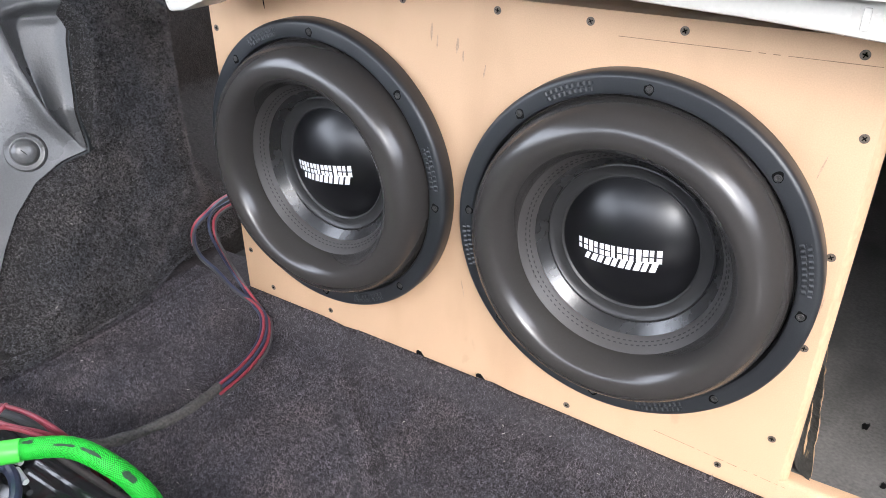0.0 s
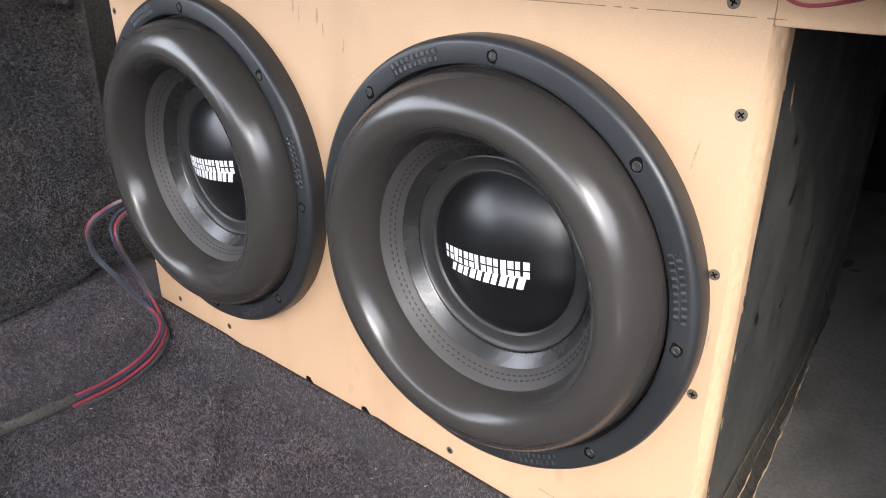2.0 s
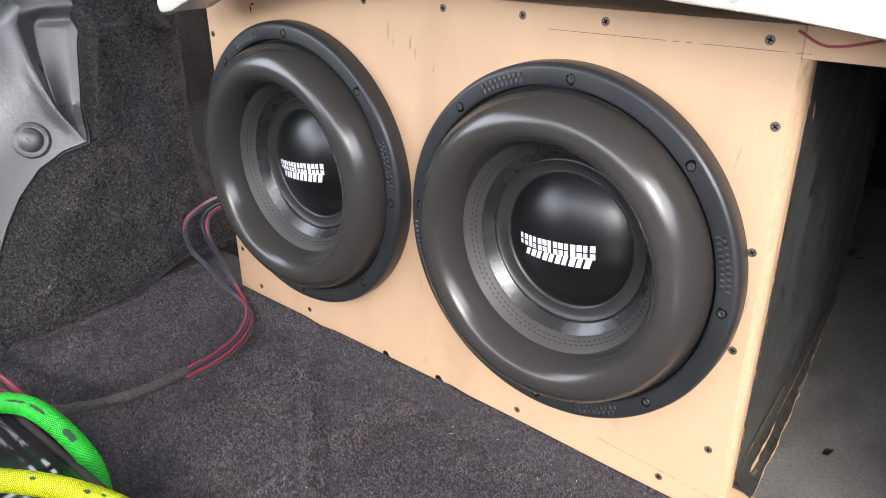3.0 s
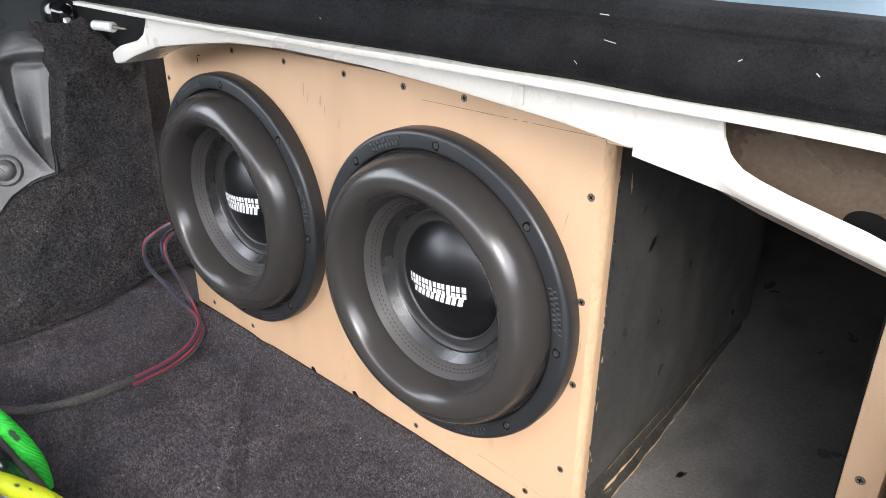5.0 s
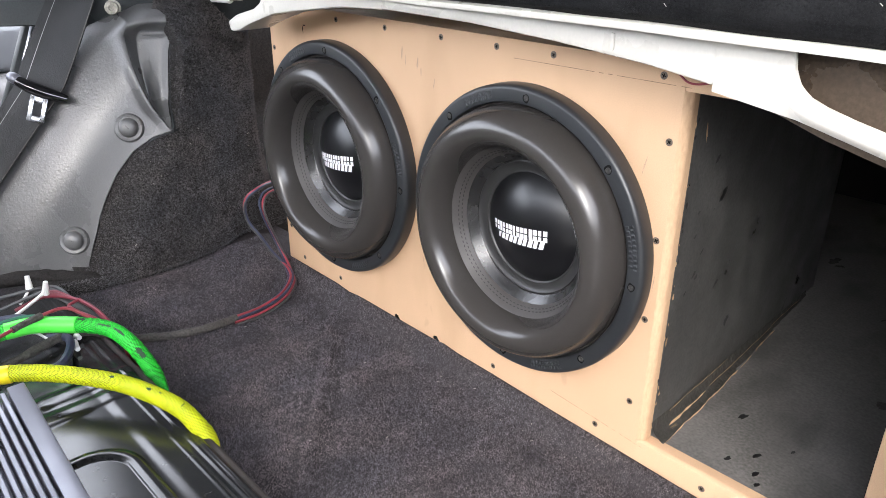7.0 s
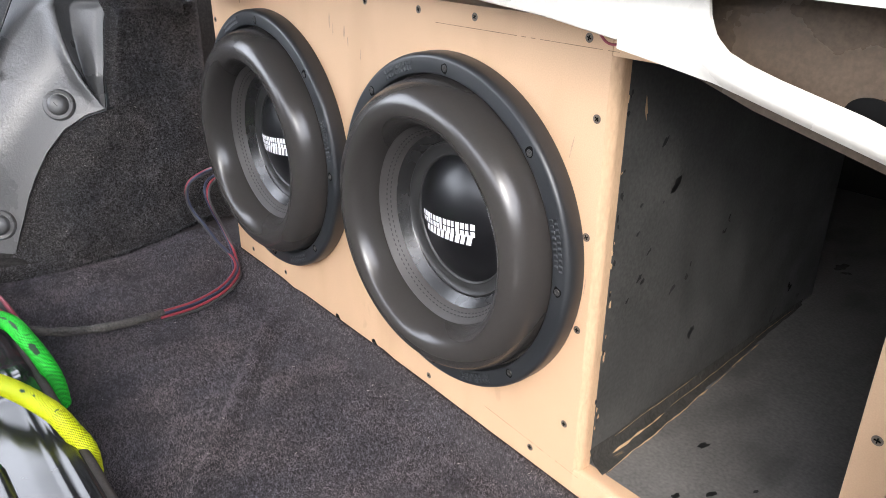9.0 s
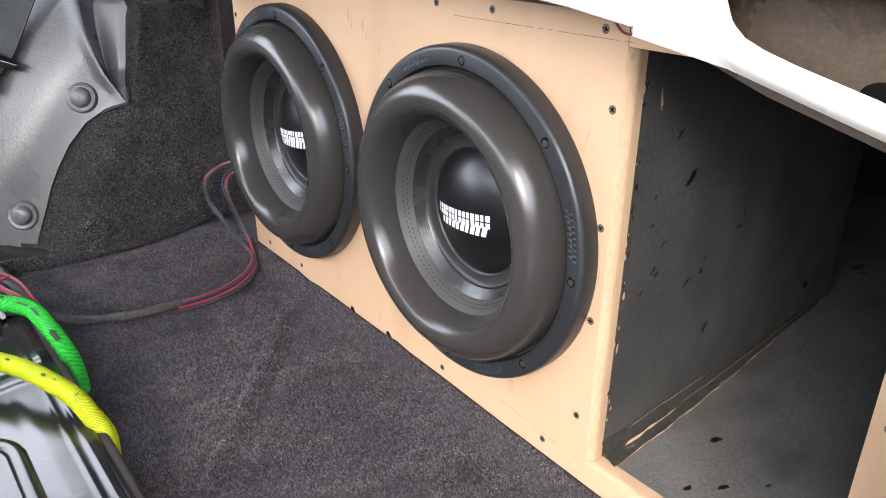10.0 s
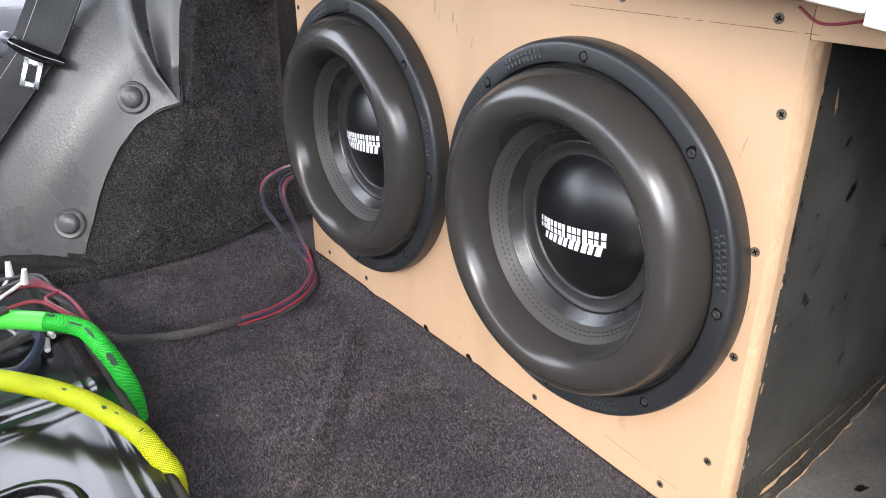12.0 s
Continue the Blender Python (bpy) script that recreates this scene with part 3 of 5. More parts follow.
def corner_x(y):
    return PX0 - 0.0273 * (y - 0.0135) / 0.4865


def corner_z(y):
    return PZ0 - 0.0005 - 0.0075 * (y - 0.0165) / 0.5835


def bead_width(y):
    return (0.0165 + 0.0016 * noise.noise(Vector((y * 25, 1, 0)))) * (1 - 0.55 * ease(0.05, 0.47, y))


def bead_point(u, y, lift=0.0):
    """Across the fillet from the wall (u = 0) to the floor (u = 1)."""
    w = bead_width(y) * (1 + 0.04 * noise.noise(Vector((u * 3, y * 90, 5))))
    sag = 0.16 * math.sin(math.pi * u)
    return Vector((corner_x(y) + w * (u - sag) + 0.0004 + lift, y, corner_z(y) + w * (1 - u - sag) + 0.0004 + lift + 0.0008 * noise.noise(Vector((u * 4, y * 70, 2)))))


part("sealant_bead", sheet(12, 110, lambda u, v: bead_point(u, 0.0135 + 0.4485 * v)), CAULK, enclosure, "broad cracked fillet of black sealant", smooth=60)


def split(name, y0, y1, u0, wander, half):
    """A ragged tan split where the sealant has torn off the board."""
    n = int((y1 - y0) / 0.003)

    def place(u, v):
        y = y0 + (y1 - y0) * v
        w = 1.1 * half * (0.35 + abs(noise.noise(Vector((y * 55, u0 * 9, 1))) * 1.9)) * min(1, 8 * v + 0.3, 8 * (1 - v))
        return bead_point(u0 + wander * noise.noise(Vector((y * 30, u0 * 7, 4))) + w * (2 * u - 1), y, 0.0006)
    return part(name, sheet(2, n, place), MDF_EDGE, enclosure, "tan torn split in the sealant", smooth=0)


split("sealant_split", 0.015, 0.27, 0.98, 0.03, 0.022)
split("sealant_split", 0.04, 0.13, 0.60, 0.05, 0.03)
split("sealant_split", 0.14, 0.34, 0.52, 0.05, 0.012)
split("sealant_split", 0.05, 0.20, 0.08, 0.02, 0.012)
split("sealant_split", 0.26, 0.455, 0.90, 0.05, 0.03)
split("sealant_split", 0.33, 0.44, 0.35, 0.05, 0.02)
# chipped and flaked paint in the port
FLAKE = mat("bare_dark_chip", (0.008, 0.008, 0.008), 0.35, vary=0.3, bump=0.0)
rng = random.Random(5)


def flake(centre, across, along, size, material=None):
    bm = bmesh.new()
    ring = []
    for i in range(11):
        a = 2 * math.pi * i / 11
        k = size * (0.55 + 0.7 * rng.random())
        ring.append(bm.verts.new(Vector(centre) + Vector(across) * (0.5 * k * math.cos(a)) + Vector(along) * (k * math.sin(a))))
    bm.faces.new(ring)
    part("paint_chip", bm, material or FLAKE, enclosure, "" if material is None else "tan chip through the paint", smooth=0)


for y, z, s in ((0.101, 0.255, 0.008), (0.071, 0.203, 0.004), (0.061, 0.182, 0.005), (0.066, 0.176, 0.004), (0.075, 0.298, 0.006), (0.084, 0.244, 0.002), (0.05, 0.225, 0.003), (0.045, 0.165, 0.003), (0.12, 0.15, 0.006), (0.05, 0.25, 0.003)):
    flake((corner_x(y) + 0.0005, y, z), (0, 0.7, -0.7), (0, 0.7, 0.7), s)
for x, y, s in ((0.067, 0.119, 0.0075), (0.069, 0.221, 0.006), (0.089, 0.212, 0.006), (0.115, 0.227, 0.006), (0.081, 0.279, 0.005), (0.118, 0.040, 0.005), (0.126, 0.026, 0.004), (0.107, 0.067, 0.006), (0.088, 0.041, 0.006), (0.13, 0.10, 0.004), (0.15, 0.16, 0.004)):
    flake((x, y, corner_z(y) + 0.0006), (1, 0.1, 0), (0.12, 1, 0), s)
for i in range(34):
    z = rng.uniform(0.02, 0.36)
    flake((corner_x(0.015) + 0.0006, 0.0140 + rng.random() * 0.006, z), (0, 1, 0), (0, 0, 1), rng.uniform(0.0012, 0.004), MDF_EDGE if i % 2 else None)
flake((corner_x(0.05) + 0.0006, 0.040, 0.332), (0, 0.4, 0), (0, 0.25, -1), 0.010, MDF_EDGE)
# thin lines: pencil and joint marks on the front
JOINT = mat("joint_line", (0.26, 0.17, 0.10), 0.8, bump=0.0)
for name, a, b in (("joint_line", (-0.182, 0.3745), (PX0, 0.3755)), ("pencil_line", (-0.105, 0.011), (PX0, 0.0015))):
    bm = bmesh.new()
    d = Vector((b[0] - a[0], 0, b[1] - a[1]))
    for i in range(40):
        if random.random() < 0.25:
            continue
        p = Vector((a[0], -0.0002, a[1])) + d * (i / 40)
        q = p + d / 40
        w = 0.00018 + 0.00015 * random.random()
        bm.faces.new([bm.verts.new(v) for v in (p - Vector((0, 0, w)), q - Vector((0, 0, w)), q + Vector((0, 0, w)), p + Vector((0, 0, w)))])
    part(name, bm, JOINT, enclosure)


def rub_mark(x, z, width, height, lean, material=None):
    """A thin ragged rub mark on the front board."""
    bm = bmesh.new()
    n = 10
    pts = []
    for i in range(n + 1):
        k = i / n
        half = 0.5 * width * math.sin(math.pi * (0.08 + 0.84 * k)) * (0.7 + 0.6 * abs(noise.noise(Vector((x * 90, k * 5, z * 70)))))
        zz = z + height * (k - 0.5)
        pts.append((bm.verts.new((x + lean * (k - 0.5) - half, -0.00025, zz)), bm.verts.new((x + lean * (k - 0.5) + half, -0.00025, zz))))
    for (a, c), (d, e) in zip(pts, pts[1:]):
        bm.faces.new((a, c, e, d))
    part("rub_mark", bm, material or SMEAR, enclosure, "faint grey rub mark", smooth=0)


for x, z, w, h, lean in ((-0.355, 0.358, 0.003, 0.016, 0.001), (-0.349, 0.350, 0.002, 0.012, 0.001), (-0.328, 0.349, 0.0035, 0.014, 0.0015), (-0.322, 0.340, 0.002, 0.01, 0.0), (-0.30, 0.33, 0.002, 0.012, 0.002),
                         (-0.02, 0.30, 0.0015, 0.02, 0.004), (-0.03, 0.10, 0.002, 0.008, 0.003), (-0.32, 0.10, 0.0015, 0.02, -0.004), (-0.62, 0.22, 0.002, 0.03, 0.002), (0.004, 0.19, 0.0015, 0.018, 0.001)):
    rub_mark(x, z, w, h, lean)
rub_mark(-0.560, 0.363, 0.0022, 0.011, -0.001, RECESS)
rub_mark(-0.556, 0.3685, 0.007, 0.002, 0.0, RECESS)


def screw_mesh():
    bm = turned([(0.0035, 0.0), (0.0035, 0.0004), (0.0028, 0.0006), (0.0012, 0.0003), (0.0, 0.0002)], 18)
    head = len(bm.faces)
    for w, h in ((0.0020, 0.0004), (0.0004, 0.0020)):
        box((-w, -0.00075, -h), (w, -0.0001, h), bm=bm)
    bmesh.ops.rotate(bm, cent=(0, 0, 0), matrix=Matrix.Rotation(0.6, 3, "Y"), verts=bm.verts)
    bm.faces.ensure_lookup_table()
    for f in bm.faces[head:]:
        f.material_index = 1
    return mesh_of("screw", bm, [STEEL_DARK, RECESS])


SCREW = screw_mesh()
for x, z in ((-0.598, 0.383), (-0.483, 0.383), (-0.386, 0.383), (-0.289, 0.383), (-0.206, 0.383), (-0.132, 0.384), (-0.012, 0.382), (0.001, 0.326), (0.001, 0.232),
             (0.0, 0.148), (-0.005, 0.049), (-0.043, -0.001), (-0.195, 0.001), (-0.506, 0.008), (-0.600, 0.010), (-0.632, 0.055), (-0.636, 0.33), (0.085, -0.008), (0.180, -0.008),
             (0.229, 0.055), (0.230, 0.177)):
    s = new("screw", SCREW)
    s.location, s.rotation_euler = (x, 0.0002, z), (0, random.uniform(0, 3), 0)
    s.parent = enclosure
# chipped notches at the foot of the front board
for x, wide in ((-0.375, 0.0052), (-0.296, 0.0060)):
    base = floor_height(x, -0.008) - 0.0035
    for name, k, y, material, label in (("torn_rim", 1.28, -0.0003, MDF_TORN, "pale torn rim of a notch"), ("notch", 1.0, -0.0006, RECESS, "small bite out of the board's foot")):
        bm = bmesh.new()
        ring = []
        for i in range(13):
            a = math.pi * i / 12
            r = k * (1 + 0.28 * noise.noise(Vector((x * 90, i * 0.9, 2))))
            ring.append(bm.verts.new((x + wide * r * math.cos(a) - 0.0016 * math.sin(a), y, base + 0.0062 * r * math.sin(a) ** 1.4)))
        bm.faces.new(ring)
        part(name, bm, material, enclosure, label, smooth=0)


# ---- subwoofers ----
def make_subwoofer(at, label):
    sub = thing("subwoofer", label, "subwoofer", "twin subwoofers", at=at)
    R = 0.1590
    frame_profile = [(R - 0.001, 0.0), (R, 0.002), (R, 0.0150), (R - 0.0006, 0.0172), (R - 0.0020, 0.0190), (R - 0.0036, 0.0198), (R - 0.0046, 0.0200), (0.1444, 0.0200), (0.1432, 0.0199), (0.1416, 0.0190),
                     (0.1408, 0.0165), (0.1402, 0.004), (0.1380, -0.03), (0.132, -0.03), (0.132, 0.0)]
    part("frame_ring", turned(frame_profile, 128), FLANGE, sub, "blue-black cast mounting ring")
    part("basket", turned([(0.137, -0.002), (0.137, -0.03), (0.12, -0.09), (0.08, -0.13), (0.0, -0.13)], 48), FLANGE, sub)
    # half-roll: from its glued lip inside the ring, over the crest and down to the cone
    roll = [(0.1402, 0.0100), (0.1396, 0.0108), (0.1388, 0.0104), (0.1384, 0.0112)]
    for i in range(41):
        a = math.pi * i / 40
        side = 0.0242 if a < math.pi / 2 else 0.0182
        roll.append((0.1140 + side * math.copysign(abs(math.cos(a)) ** 0.96, math.cos(a)), 0.0145 + 0.0345 * math.sin(a) ** 0.90))
    roll += [(0.0950, 0.0135)]
    part("surround", turned(roll, 160), RUBBER, sub, "thick dark rubber half-roll surround", smooth=80)
    band = [(0.0968, 0.0176), (0.0956, 0.0176), (0.0948, 0.0166), (0.0930, 0.0146), (0.0870, 0.0074), (0.0851, 0.0054), (0.0845, 0.0040)]
    part("stitched_band", turned(band, 128), BAND, sub, "grey ribbed band with a double row of stitches", smooth=60)
    cone = [(0.0848, 0.0040), (0.0838, 0.0034)]
    for i in range(33):                                          # fine pressed grooves down the slope
        k = i / 32
        cone.append((0.0834 - 0.0066 * k, 0.0028 - 0.0078 * k + (0.00013 if i % 2 else -0.00005)))
    cone += [(0.0764, -0.0052), (0.0758, -0.0072)]
    part("cone", turned(cone, 128), CONE, sub, "glossy black cone with fine grooves", smooth=60)
    ring = [(0.0762, -0.0074), (0.0754, -0.0056), (0.0744, -0.0053), (0.0734, -0.0066), (0.0700, -0.0077), (0.0650, -0.0092), (0.0636, -0.0088), (0.0626, -0.0094), (0.0612, -0.0112)]
    part("cap_ring", turned(ring, 128), RING, sub, "satin grey ring glued round the cap", smooth=40)
    # stitches
    bm = bmesh.new()
    for row, (r, d) in enumerate(((0.0905, 0.0116), (0.0880, 0.0086))):
        n = 104
        for i in range(n):
            t = 2 * math.pi * (i + 0.5 * row) / n
            m = Matrix.Rotation(-t, 4, "Y") @ Matrix.Translation((r - 0.0001, -d - 0.0002, 0)) @ Matrix.Rotation(radians(-50), 4, "Z") @ Matrix.Diagonal((0.0010, 0.0005, 0.0027, 1))
            bmesh.ops.create_cube(bm, size=1, matrix=m)
    part("stitching", bm, STITCH, sub, "two rows of dark stitches", smooth=0)
    # dust cap
    BASE, TOP, CR = -0.0104, 0.0108, 0.0618
    h = TOP - BASE
    ball = (CR * CR + h * h) / (2 * h)

    def cap_d(r):
        return TOP - ball + math.sqrt(ball * ball - r * r)
    cap = [(CR, BASE)] + [(CR * (1 - i / 20), cap_d(CR * (1 - i / 20))) for i in range(1, 21)]
    cap_ob = part("dust_cap", turned(cap, 96), CAP, sub, "satin black domed dust cap", smooth=80)
    # white printed mark on the cap: two rows of plain slotted blocks bent to the dome

    def block(x0, x1, low, high, lean, notches):
        """A block between two slanting lines, less a few slots given as fractions (u0, u1, v0, v1)."""
        bm = bmesh.new()
        us = sorted({0.0, 1.0, *(q for n in notches for q in n[:2])})
        vs = sorted({0.0, 0.42, 0.52, 1.0, *(q for n in notches for q in n[2:])})
        for ua, ub in zip(us, us[1:]):
            for va, vb in zip(vs, vs[1:]):
                if any(n[0] <= ua and ub <= n[1] and n[2] <= va and vb <= n[3] for n in notches):
                    continue
                quad = []
                for u, v in ((ua, va), (ub, va), (ub, vb), (ua, vb)):
                    x = x0 + (x1 - x0) * u
                    z = low(x) + (high(x) - low(x)) * v
                    x += lean * v
                    quad.append(bm.verts.new((x, -cap_d(math.hypot(x, z)) - 0.0003, z)))
                bm.faces.new(quad)
        bmesh.ops.remove_doubles(bm, verts=bm.verts, dist=1e-6)
        part("printed_block", bm, PRINT, cap_ob, "white printed block", smooth=80)

    def line(z0, z1):
        return lambda x: z0 + (z1 - z0) * (x + 0.041) / 0.077
    upper_low, upper_high = line(-0.0080, -0.0030), line(0.0022, 0.0096)
    lower_low, lower_high = line(-0.0168, -0.0120), line(-0.0098, -0.0008)
    for i in range(14):
        a = -0.0410 + i * 0.00552
        block(a, a + (0.0043 if i % 3 else 0.0034), upper_low, upper_high, -0.0010, [(0.0, 1.0, 0.42, 0.52)] if i % 4 != 2 else [])
    for i in range(10):
        a = -0.0345 + i * 0.00665
        block(a, a + (0.0052 if i % 2 else 0.0044), lower_low, lower_high, 0.0026, [])
    # eight bolts in recesses, and four embossed marks between them
    for k in range(8):
        t = radians(43 + 45 * k - 1.0)
        bx, bz = 0.1015e-2 + 0.1478 * math.cos(t), 0.0005 + 0.1478 * math.sin(t)
        bm = turned([(0.0043, 0.0190), (0.0043, 0.0202), (0.0, 0.0202)], 20)
        for v in bm.verts:
            s = 1 + 0.35 * noise.noise(Vector((v.co.x * 300, v.co.z * 300, k * 3.0)))
            v.co.x, v.co.z = v.co.x * s, v.co.z * s
        b = part("bolt_well", bm, RECESS, sub, "dark counterbore round the bolt")
        b.location = (bx, 0, bz)
        bm = turned([(0.0030, 0.0196), (0.0030, 0.0204), (0.0026, 0.0208), (0.0016, 0.0208), (0.0012, 0.0204), (0.0, 0.0204)], 12)
        b = part("bolt", bm, BOLT, sub, "dark hex socket bolt")
        b.location, b.rotation_euler = (bx + 0.0006 * math.sin(k * 2.3), 0, bz - 0.0006 * math.cos(k * 1.7)), (0, k, 0)
    for t in (112, 12.5, -68, 191.0):
        bm = bmesh.new()
        rng = random.Random(7)
        cols, radii = 37, (0.1446, 0.1450, 0.1478, 0.1483, 0.1494, 0.1499, 0.1527, 0.1531)
        grid = []
        for k, r in enumerate(radii):
            row = []
            for i in range(cols):
                a = radians(t + 8.4 - 16.8 * i / (cols - 1))
                up = 0.0008 if k in (1, 2, 5, 6) and (i + (k > 3)) % 4 in (1, 2) else 0.0001
                row.append(bm.verts.new((r * math.cos(a), -0.0201 - up, r * math.sin(a))))
            grid.append(row)
        for k in range(len(radii) - 1):
            for i in range(cols - 1):
                bm.faces.new((grid[k][i], grid[k][i + 1], grid[k + 1][i + 1], grid[k + 1][i]))
        part("embossed_mark", bm, FLANGE, sub, "raised block-shaped emblem", smooth=0)
    return sub


woofer = make_subwoofer((SUBS[0][0], 0, SUBS[0][1]), "large black subwoofer with a fat rubber surround on tan board")
copy_thing(woofer, pose(SUBS[1][0], 0, SUBS[1][1], 0, -1.5, 0))

# ---- white body rail over the box ----
rail = thing("body_rail", "white painted steel body rail across the trunk opening", "body rail")
low = [(-0.607, 0.363), (-0.585, 0.366), (-0.56, 0.376), (-0.50, 0.394), (-0.45, 0.402), (-0.36, 0.414), (-0.28, 0.418), (-0.17, 0.417), (-0.07, 0.412), (0.02, 0.405), (0.074, 0.3978)]
high = [(0.074, 0.430), (-0.515, 0.430), (-0.520, 0.418), (-0.528, 0.406), (-0.545, 0.397), (-0.59, 0.386), (-0.612, 0.376)]
part("rail_face", slab(low + high, "y", -0.082, -0.03, 0.004, 2), WHITE_PAINT, rail)


def arm_place(u, v):
    """The arm beyond the swage: bends back from the rail's plane and leaves the recess open above it."""
    x = 0.0735 + 0.25 * u
    low_z = float(np.interp(x, (0.0735, 0.10, 0.134, 0.19, 0.245, 0.33), (0.3966, 0.3925, 0.3872, 0.3735, 0.3602, 0.338)))
    high_z = float(np.interp(x, (0.0735, 0.1275, 0.130, 0.1345, 0.142, 0.153, 0.17, 0.21, 0.262, 0.33), (0.430, 0.430, 0.417, 0.4085, 0.4022, 0.3978, 0.3930, 0.3836, 0.3675, 0.346)))
    y_low, y_high = -0.080, -0.083
    if v < 0.2:
        k = 1 - v / 0.2
        return (x, y_low + 0.022 * k, low_z + 0.005 * k)
    k = (v - 0.2) / 0.8
    return (x, y_low + (y_high - y_low) * k - 0.003 * math.sin(math.pi * min(1.0, k * 1.4)) * ease(0.074, 0.13, x), low_z + (high_z - low_z) * k)


part("rail_arm", thicken(sheet(120, 20, arm_place), 0.0016), WHITE_PAINT, rail, smooth=50)


def flange_place(u, v):
    """The folded sheet edge: a narrow lip, bowed a little upwards, and the flat behind it."""
    x = -0.635 + 1.135 * u
    mid = 0.4315 + 0.0042 * math.exp(-((x - 0.02) / 0.30) ** 2) + 0.0008 * noise.noise(Vector((x * 9, 0, 4)))
    tall = 0.0042 + 0.0020 * ease(-0.45, 0.25, x)
    return (x, (-0.1045, -0.105, -0.105, -0.1035, -0.02)[v], mid + tall * (-0.55, -0.42, 0.35, 0.5, 0.62)[v])


part("weld_flange", thicken(sheet(160, 4, lambda u, v: flange_place(u, round(4 * v))), 0.0014), WHITE_PAINT, rail, "bright white folded sheet edge", smooth=60)
part("rail_swage", box((-0.0142, -0.0832, 0.4125), (-0.0098, -0.08, 0.4255), 0.001), WHITE_PAINT, rail)
part("recess_plate", slab([(0.08, 0.395), (0.15, 0.372), (0.20, 0.36), (0.25, 0.348), (0.34, 0.33), (0.34, 0.43), (0.08, 0.43)], "y", -0.066, -0.062), PRIMER, rail, "bare brownish primer sheet in the recess")
h = part("plate_hole", turned([(0.013, 0.0), (0.013, 0.0012), (0.0105, 0.0016), (0.0, 0.0006)], 32), RECESS, rail, "dark round hole")
h.location, h.rotation_euler, h.scale = (0.2085, -0.0662, 0.3775), (0, radians(20), 0), (1.15, 1, 0.8)
# red wire stub that peeps out under the rail
single("red_wire", tube([(0.01, -0.02, 0.392), (0.03, -0.03, 0.386), (0.055, -0.03, 0.391), (0.07, -0.02, 0.396)], 0.0009, 8), RED_WIRE, "thin red wire lying on the box under the rail", "wire")

# ---- rear shelf ----
shelf = thing("rear_shelf", "rear parcel shelf with black felt front and pale blue top", "shelf")


def shelf_profile(t):
    """From the lower front edge up, round the nose and back."""
    pts = [(-0.070, 0.434), (-0.098, 0.434), (-0.108, 0.439), (-0.112, 0.448), (-0.1125, 0.460), (-0.1105, 0.4685), (-0.1068, 0.4722), (-0.1075, 0.4755), (-0.1045, 0.4808), (-0.0985, 0.4845), (-0.088, 0.4862), (-0.076, 0.4840)]
    k = t * (len(pts) - 1)
    i = min(int(k), len(pts) - 2)
    a, b = pts[i], pts[i + 1]
    return a[0] + (b[0] - a[0]) * (k - i), a[1] + (b[1] - a[1]) * (k - i)


def shelf_front(u, v):
    x = -0.735 + 1.5 * u
    y, z = shelf_profile(v)
    back = ease(-0.66, -0.735, x)
    y += 0.05 * back * back
    n = noise.noise(Vector((x * 12, v * 5, 0)))
    lift = 0.0046 * math.exp(-((x - 0.02) / 0.34) ** 2) + (z - 0.434) * 0.15 * ease(-0.1, -0.6, x)
    return (x, y + 0.0016 * n, z + lift + 0.0012 * n)


part("felt_front", sheet(220, 44, shelf_front), SHELF_FELT, shelf, "black felt-wrapped rounded front edge", smooth=80)
part("shelf_top", slab([(-0.09, 0.4845), (-0.06, 0.4945), (-0.045, 0.4985), (0.62, 0.4985), (0.62, 0.47), (-0.09, 0.47)], "x", -0.70, 0.75), SHELF_TOP, shelf, "pale blue smooth vinyl top")
part("shelf_underside", box((-0.70, -0.095, 0.4365), (0.75, 0.60, 0.445)), BLACK_PLASTIC, shelf)

# ---- flat black case on the shelf ----
case = thing("equipment_case", "low dark case with a gloss black lid on the shelf", "case")
part("case_body", slab([(-0.62, -0.058), (0.172, -0.046), (0.177, -0.041), (0.30, 0.42), (-0.62, 0.42)], "z", 0.4990, 0.5215, 0.003), BOX_VINYL, case)
part("case_lid", slab([(-0.62, -0.030), (0.150, -0.020), (0.156, -0.014), (0.28, 0.40), (-0.62, 0.40)], "z", 0.5285, 0.5475, 0.006, 3), GLOSS_BLACK, case, "gloss black lid")
part("case_seam", slab([(-0.60, -0.022), (0.150, -0.012), (0.27, 0.40), (-0.60, 0.40)], "z", 0.5205, 0.5295), BLACK_PLASTIC, case)
tape = part("adhesive_tape", slab([(-0.048, -0.0391), (0.163, -0.0360), (0.163, -0.0330), (-0.048, -0.0361)], "z", 0.5217, 0.5330, 0.0004, 1), TAPE_PAPER, case, "cream tape backing with repeating grey marks")
for i in range(14):
    x = -0.043 + 0.0146 * i
    bm = bmesh.new()
    for dx, z0, z1 in ((0.0, 0.5250, 0.5312), (0.0056, 0.5235, 0.5290)):
        y = -0.0402 + (x + 0.115) * 0.0042 / 0.278 - 0.0011
        bm.faces.new([bm.verts.new(p) for p in ((x + dx, y, z1 - 0.002), (x + dx + 0.002, y, z1), (x + dx + 0.0065, y, z0 + 0.0015), (x + dx + 0.0045, y, z0))])
    part("tape_mark", bm, TAPE_MARK, tape, smooth=0)
PINK = mat("faded_pink_label", (0.7, 0.42, 0.45), 0.5, vary=0.15, scale=120, bump=0.0)
part("paper_label", box((-0.077, -0.0395, 0.5217), (-0.052, -0.0370, 0.5280), 0.0004, 1), PINK, case, "faded pink and white paper label")
